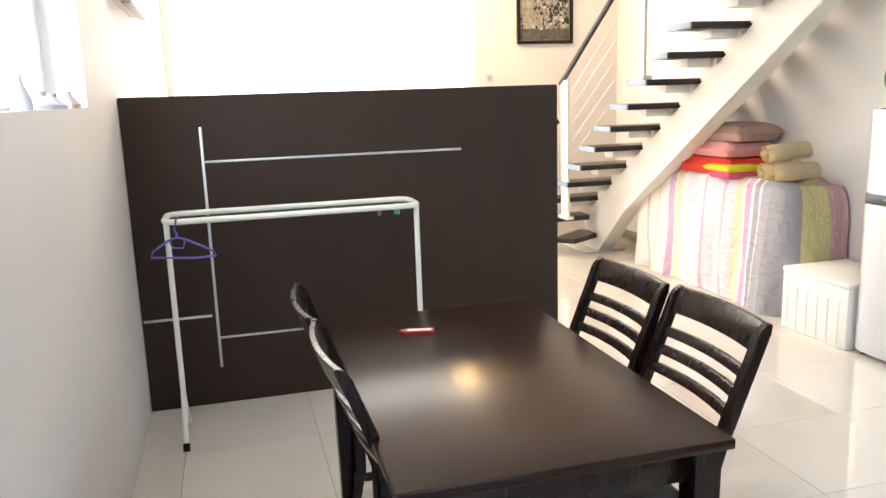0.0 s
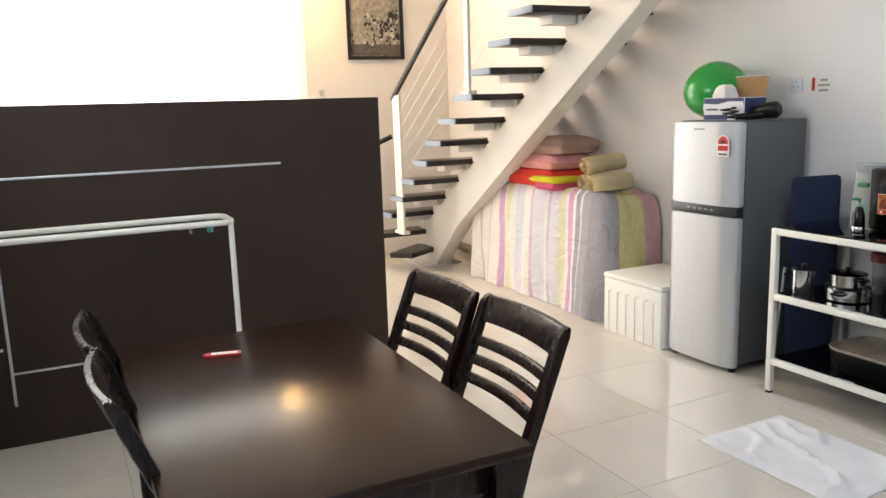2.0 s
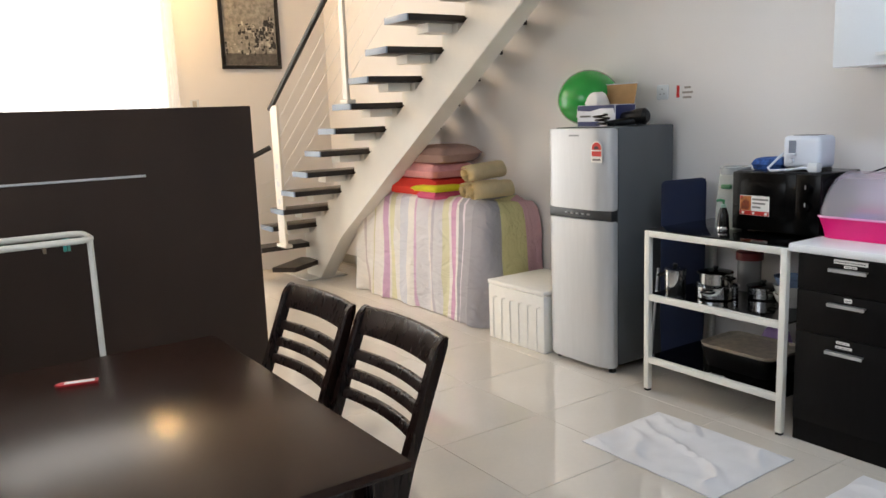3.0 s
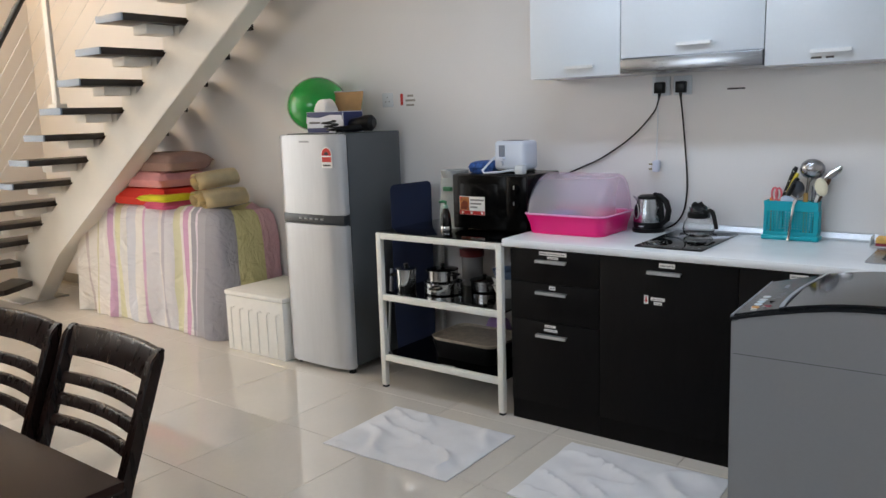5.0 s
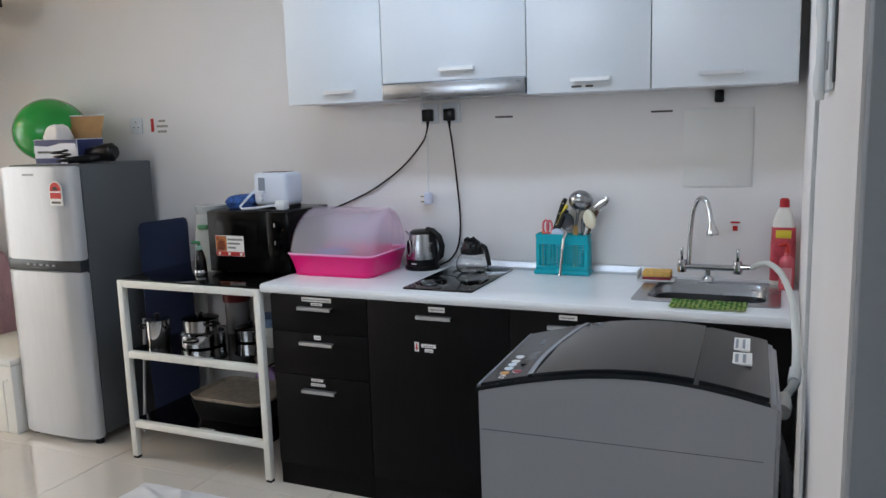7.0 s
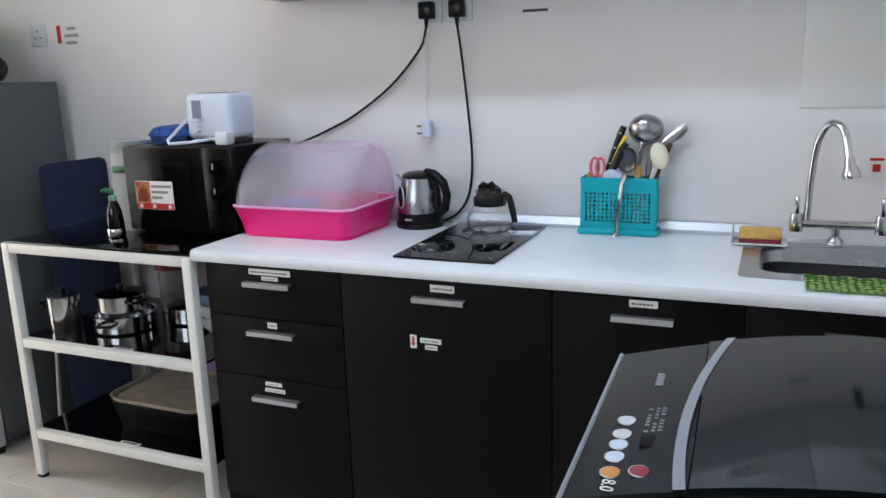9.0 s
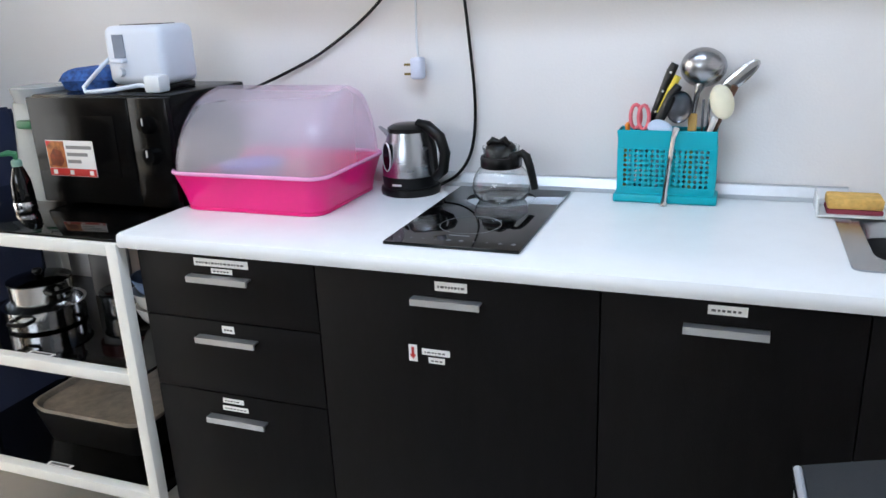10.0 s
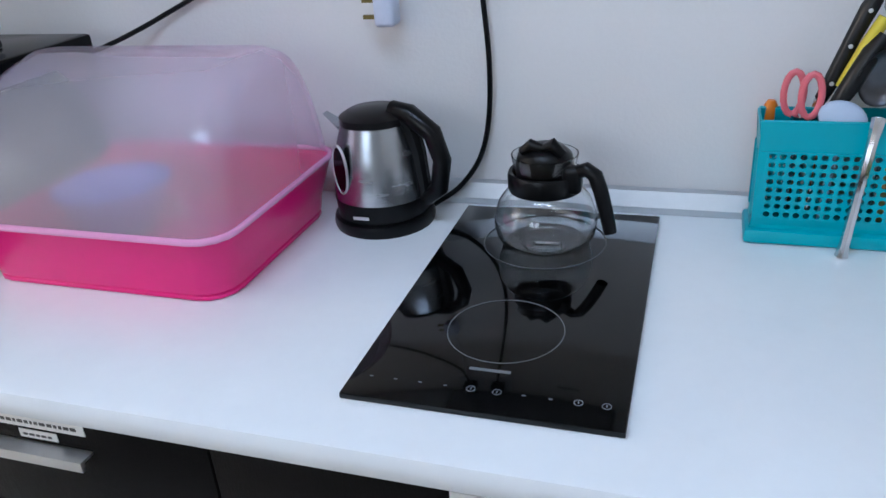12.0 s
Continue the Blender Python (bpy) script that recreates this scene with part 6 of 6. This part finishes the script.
utensil("white_scoop", "pale blue plastic scoop", [("bowl", base, flat_head((-0.688, 3.838, 1.085), 0.03, 0.022, 0.003, 20, 0, 0.008), mat("pale_blue", "bccbe0", 0.4)), ("stem", base, tubem([(-0.69, 3.84, 1.07), (-0.695, 3.85, 0.93)], 0.005, 8), mat("pale_blue_stem", "bccbe0", 0.4))])
utensil("wooden_spatula", "slim light wooden spatula in the basket", [("blade", base, boxm(-0.628, -0.608, 3.858, 3.863, 0.93, 1.12, 0.002), mat("light_wood", "c09a55", 0.6, var=0.2, stretch=(8, 8, 1)))])
utensil("peeler", "orange plastic peeler handle in the basket corner", [("handle", base, tubem([(-0.772, 3.89, 0.93), (-0.77, 3.896, 1.04), (-0.769, 3.897, 1.084), (-0.769, 3.897, 1.091)], [0.006, 0.008, 0.009, 0.005], 10), mat("orange_plastic", "e8821e", 0.4))])
utensil("tongs", "thin steel tongs standing in the basket", [("arm", base, boxm(x, x + 0.006, 3.878, 3.882, 0.93, 1.15, 0.0015), DARKENED_STEEL) for x in (-0.6, -0.587)])
utensil("whisk", "wire whisk with a steel handle", [("wire_loop", base, tubem([(-0.595, 3.87, 0.93), (-0.59, 3.868, 1.06), (-0.585, 3.868, 1.13), (-0.578, 3.868, 1.06), (-0.59, 3.87, 0.935)], 0.003, 6), CHROME)])


# ---- plugs and cords ----
def plug(x, z, label, pts, m=BLACK_PLASTIC):
    p = thing("plug", label, "plug", (x, KIT_Y - 0.03, z - 0.03), "plugs at the wall")
    part("plug_body", boxm(x - 0.024, x + 0.024, KIT_Y - 0.045, KIT_Y - 0.0095, z - 0.03, z + 0.024, 0.006), m, p)
    part("strain_relief", tubem([(x, KIT_Y - 0.03, z - 0.028), (pts[0][0], pts[0][1], pts[0][2])], [0.009, 0.005], 8), m, p)
    part("cord", tubem(pts, 0.0042, 8), m, p)


def sweep(pts, n=10):
    """A smooth line through points."""
    P = [Vector(p) for p in pts]
    P = [2 * P[0] - P[1], *P, 2 * P[-1] - P[-2]]
    out = []
    for a, b2, c, d in zip(P, P[1:], P[2:], P[3:]):
        for i in range(n):
            t = i / n
            out.append(0.5 * ((2 * b2) + (c - a) * t + (2 * a - 5 * b2 + 4 * c - d) * t * t + (3 * b2 - a - 3 * c + d) * t ** 3))
    return [*out, P[-2]]


W = KIT_Y - 0.012
plug(-1.305, 1.595, "black three-pin plug with a cord to the microwave", sweep([(-1.308, W - 0.015, 1.54), (-1.34, W, 1.475), (-1.45, W, 1.36), (-1.6, W, 1.26), (-1.72, W, 1.205), (-1.8, W - 0.03, 1.17), (-1.858, W - 0.06, 1.15)]))
plug(-1.2, 1.595, "black three-pin plug with a cord to the kettle", sweep([(-1.2, W - 0.015, 1.54), (-1.195, W, 1.46), (-1.178, W, 1.3), (-1.165, W, 1.12), (-1.178, W, 1.0), (-1.215, W - 0.01, 0.935), (-1.26, W - 0.05, 0.908)]))
hp = thing("hanging_plug", "white three-pin plug hanging on its flex against the kitchen wall", "plug", (-1.315, 3.925, 1.19))
part("flex", tubem(sweep([(-1.33, 3.92, 1.655), (-1.322, 3.93, 1.6), (-1.316, 3.932, 1.45), (-1.318, 3.93, 1.3), (-1.314, 3.925, 1.24)]), 0.003, 6), WHITE_PAINT, hp)
part("plug_body", boxm(-1.33, -1.298, 3.902, 3.938, 1.187, 1.243, 0.007, 3), mat("pale_plug", "d3d9ea", 0.35), hp)
for z in (1.2, 1.224):
    part("pin", boxm(-1.352, -1.33, 3.917, 3.923, z - 0.003, z + 0.003), mat("brass_pin", "8a7a4a", 0.35, 0.8), hp)


# ---- sink, mixer tap and things round it ----
def sink():
    s = thing("sink", "rectangular stainless steel inset sink bowl", "sink", (-0.06, 3.66, 0.74))
    b = bmesh.new()
    cx, cy = (SX0 + SX1) / 2, (SY0 + SY1) / 2

    def ring(dx, dy, z, r):
        return [(cx + p, cy + q, z) for p, q in rounded(SX1 - SX0 + dx, SY1 - SY0 + dy, r)]

    loft(b, [ring(0.08, 0.1, 0.9005, 0.02), ring(0.08, 0.1, 0.904, 0.02), ring(-0.01, -0.01, 0.903, 0.05), ring(-0.02, -0.02, 0.895, 0.05), ring(-0.04, -0.04, 0.76, 0.06), ring(-0.12, -0.12, 0.745, 0.06)], False, True)
    part("bowl", b, STEEL, s)
    part("drain", lathem([(0, 0.748), (0.04, 0.748), (0.045, 0.746)], (cx, cy, 0), 24), CHROME, s)


sink()


def mixer_tap():
    t = thing("mixer_tap", "chrome two-handle mixer tap with a swan-neck spout", "tap", (-0.09, 3.875, 0.9))
    y = 3.88
    part("deck_foot", lathem([(0, 0), (0.025, 0), (0.022, 0.01), (0.012, 0.02), (0.012, 0.045), (0, 0.045)], (-0.08, y, 0.904), 20), CHROME, t)
    part("bridge", tubem([(-0.175, y, 0.955), (0.03, y, 0.955)], 0.013, 14), CHROME, t)
    neck = sweep([(-0.155, y, 0.96), (-0.15, y - 0.005, 1.08), (-0.14, y - 0.01, 1.18), (-0.115, y - 0.03, 1.232), (-0.085, y - 0.06, 1.22), (-0.07, y - 0.075, 1.16), (-0.067, y - 0.08, 1.13)])
    part("spout", tubem(neck, 0.0095, 12), CHROME, t)
    part("spray_head", tubem([(-0.067, y - 0.08, 1.15), (-0.064, y - 0.082, 1.13), (-0.06, y - 0.085, 1.105), (-0.058, y - 0.086, 1.095)], [0.011, 0.014, 0.024, 0.022], 16), CHROME, t)
    for x in (-0.18, 0.03):
        part("valve", lathem([(0, -0.02), (0.018, -0.02), (0.02, 0.0), (0.016, 0.03), (0, 0.032)], (x, y - 0.005, 0.955), 18), CHROME, t)
        part("lever", boxm(x - 0.006, x + 0.006, y - 0.02, y - 0.005, 0.985, 1.035, 0.004), CHROME, t)
    part("side_outlet", tubem([(0.03, y, 0.96), (0.06, y - 0.02, 0.965), (0.085, y - 0.04, 0.968)], [0.013, 0.012, 0.009], 12), CHROME, t)


mixer_tap()
hs = thing("washer_hose", "pale plastic inlet hose from the tap to the washing machine", "hose", (0.2, 3.4, 0.62))
HOSE = mat("pale_hose", "d5d8d2", 0.45)
part("inlet_hose", tubem(sweep([(0.085, 3.84, 0.968), (0.115, 3.8, 0.99), (0.15, 3.74, 1.0), (0.19, 3.62, 0.985), (0.222, 3.4, 0.945), (0.232, 3.1, 0.915), (0.232, 2.85, 0.9), (0.226, 2.72, 0.88), (0.205, 2.66, 0.86)]), 0.011, 10), HOSE, hs)
part("coupling", tubem([(0.226, 2.72, 0.88), (0.231, 2.79, 0.893)], 0.0155, 12), HOSE, hs)
part("valve_elbow", tubem([(0.205, 2.664, 0.862), (0.205, 2.62, 0.852), (0.2, 2.58, 0.85)], [0.014, 0.018, 0.02], 12), WHITE_METAL, hs)
dh = thing("drain_hose", "grey corrugated drain hose behind the washing machine", "hose", (0.2, 2.6, 0.0))
part("corrugated_tube", tubem([(p.x, p.y, p.z) for p in sweep([(0.19, 2.62, 0.78), (0.215, 2.56, 0.7), (0.22, 2.5, 0.55), (0.215, 2.52, 0.4), (0.2, 2.6, 0.02)], 14)], [0.013 + 0.002 * (i % 2) for i in range(57)], 10), mat("grey_hose", "8b8f92", 0.5), dh)

sp = thing("sponge_tray", "clear plastic tray with a yellow and red sponge", "sponge", (-0.27, 3.845, 0.904))
part("tray", boxm(-0.345, -0.2, 3.79, 3.89, 0.9045, 0.909, 0.002), mat("clear_tray", "d8dcdc", 0.15), sp)
part("tray_end", boxm(-0.345, -0.341, 3.79, 3.89, 0.909, 0.945, 0.001), mat("clear_tray_end", "d8dcdc", 0.15), sp)
part("sponge", boxm(-0.325, -0.215, 3.8, 3.87, 0.92, 0.945, 0.006), mat("yellow_sponge", "dcb163", 0.95, var=0.2, scale=60, bump=0.8), sp)
part("scourer", boxm(-0.325, -0.215, 3.8, 3.87, 0.9095, 0.92, 0.003), mat("maroon_scourer", "8a3a48", 0.95, bump=0.8), sp)

GREENC = mat("green_check_cloth", "c3d87e", 0.95, var=0.15, scale=70, fine=300, bump=0.5)
_n, _k = GREENC.node_tree.nodes, GREENC.node_tree.links
_vo, _cr, _co = _n.new("ShaderNodeTexVoronoi"), _n.new("ShaderNodeValToRGB"), _n.new("ShaderNodeTexCoord")
_vo.inputs["Scale"].default_value, _vo.inputs["Randomness"].default_value = 62, 0.35
_cr.color_ramp.elements[0].position, _cr.color_ramp.elements[1].position = 0.38, 0.46
_cr.color_ramp.elements[0].color, _cr.color_ramp.elements[1].color = (*lin("cfdf8a"), 1), (*lin("4f8a3c"), 1)
_k.new(_co.outputs["Object"], _vo.inputs["Vector"])
_k.new(_vo.outputs["Distance"], _cr.inputs[0])
_k.new(_cr.outputs[0], _n["Principled BSDF"].inputs["Base Color"])
bm, rows = bmesh.new(), []
prof = [(3.53, 0.87), (3.505, 0.902), (3.47, 0.9085), (3.42, 0.905), (3.36, 0.905)]
for i in range(25):
    u = i / 24
    rows.append([bm.verts.new((-0.165 + 0.25 * u, y + 0.004 * math.sin(u * 21 + j), z + 0.003 * abs(math.sin(u * 15 + 2 * j)))) for j, (y, z) in enumerate(prof)])
for A, B in zip(rows, rows[1:]):
    for j in range(len(prof) - 1):
        bm.faces.new((A[j], B[j], B[j + 1], A[j + 1]))
bmesh.ops.solidify(bm, geom=list(bm.faces), thickness=0.004)
tagged(part("dish_cloth", bm, GREENC), "green patterned dish cloth folded over the sink edge", "cloth")

cbt = thing("cleaner_bottle", "tall white cleaner bottle with a red and yellow label", "bottle", (0.19, 3.875, 0.9))
b = bmesh.new()
loft(b, [[(0.19 + p * k, 3.875 + q * k, z) for p, q in rounded(0.088, 0.06, 0.02)] for z, k in ((0.9005, 0.95), (0.91, 1.0), (1.06, 0.99), (1.14, 0.88), (1.18, 0.6), (1.2, 0.36))])
part("bottle_body", b, mat("white_bottle", "e6e2da", 0.35), cbt)
b = bmesh.new()
loft(b, [[(0.19 + p * k, 3.875 + q * k, z) for p, q in rounded(0.0895, 0.062, 0.021)] for z, k in ((0.92, 1.0), (1.06, 0.99), (1.125, 0.93))], False, False)
part("label_wrap", b, mat("red_label", "b94450", 0.4, var=0.55, scale=26), cbt)
part("yellow_patch", boxm(0.163, 0.217, 3.8415, 3.8436, 1.085, 1.115, 0.0008), YEL, cbt)
part("cap", lathem([(0, 1.2), (0.018, 1.2), (0.017, 1.228), (0.01, 1.234), (0, 1.235)], (0.19, 3.875, 0), 18), mat("red_cap", "b3262c", 0.4), cbt)
cb2 = thing("detergent_bottle", "small clear red pump bottle by the sink", "bottle", (0.205, 3.795, 0.9))
part("bottle_body", lathem([(0, 0), (0.026, 0), (0.028, 0.006), (0.028, 0.1), (0.022, 0.118), (0.012, 0.126), (0.011, 0.137), (0, 0.138)], (0.205, 3.795, 0.9005), 22), mat("red_clear", "cf5a64", 0.2, coat=0.3), cb2)
part("pump", tubem([(0.205, 3.795, 1.037), (0.205, 3.795, 1.062), (0.196, 3.79, 1.07), (0.175, 3.778, 1.066)], [0.009, 0.006, 0.008, 0.005], 10), RED_INK, cb2)
part("label_panel", boxm(0.188, 0.222, 3.7665, 3.768, 0.925, 0.985), mat("pink_label", "e2a0a4", 0.5), cb2)

# ---- intercom on the side wall ----
ic = thing("intercom_phone", "white wall-mounted intercom handset with a hanging cable", "intercom", (SIDE_X - 0.02, 2.02, 1.56))
X = SIDE_X
part("base_plate", boxm(X - 0.009, X - 0.001, 1.94, 2.1, 1.57, 1.72, 0.003), WHITE_PAINT, ic)
part("grey_back", boxm(X - 0.004, X - 0.0006, 1.925, 1.939, 1.58, 1.71, 0.001), mat("grey_gap", "4a4d50", 0.6), ic)
part("handset", tubem([(X - 0.015, 2.06, 1.558), (X - 0.0165, 2.06, 1.57), (X - 0.0165, 2.06, 1.595), (X - 0.0155, 2.06, 1.62), (X - 0.0155, 2.06, 1.67), (X - 0.0165, 2.06, 1.695), (X - 0.0165, 2.06, 1.72), (X - 0.015, 2.06, 1.735)], [0.006, 0.0085, 0.009, 0.007, 0.007, 0.009, 0.0085, 0.006], 14), WHITE_PAINT, ic)
part("button_bar", boxm(X - 0.012, X - 0.0085, 1.955, 1.985, 1.6, 1.64, 0.001), mat("grey_keys", "9b9fa3", 0.5), ic)
part("cable", tubem(sweep([(X - 0.018, 2.065, 1.56), (X - 0.019, 2.08, 1.4), (X - 0.018, 2.1, 1.1), (X - 0.016, 2.11, 0.8), (X - 0.01, 2.14, 0.5), (X - 0.006, 2.16, 0.2)]), 0.0035, 6), mat("grey_cable", "b9bcbf", 0.5), ic)

# ---- floor tiles ----
TS = 0.605
b = boxm(-TS / 2 + 0.0012, TS / 2 - 0.0012, -TS / 2 + 0.0012, TS / 2 - 0.0012, -0.012, 0, 0.0008, 1)
tile_mesh = None
for i in range(-9, 10):
    for j in range(-6, 4):
        x, y = -2.755 + TS * (i + 0.5), 2.66 + TS * (j + 0.5)
        if not (FAR_X - 0.1 < x < BACK_X + 0.2 and LEFT_Y - 0.2 < y < KIT_Y + 0.1):
            continue
        if tile_mesh is None:
            ob = part("tile", b, TILE, floor, local=True, smooth=False)
            tile_mesh = ob.data
        else:
            ob = new("tile", tile_mesh)
            ob.parent = floor
        ob.location = Vector((x, y, 0)) - floor.location
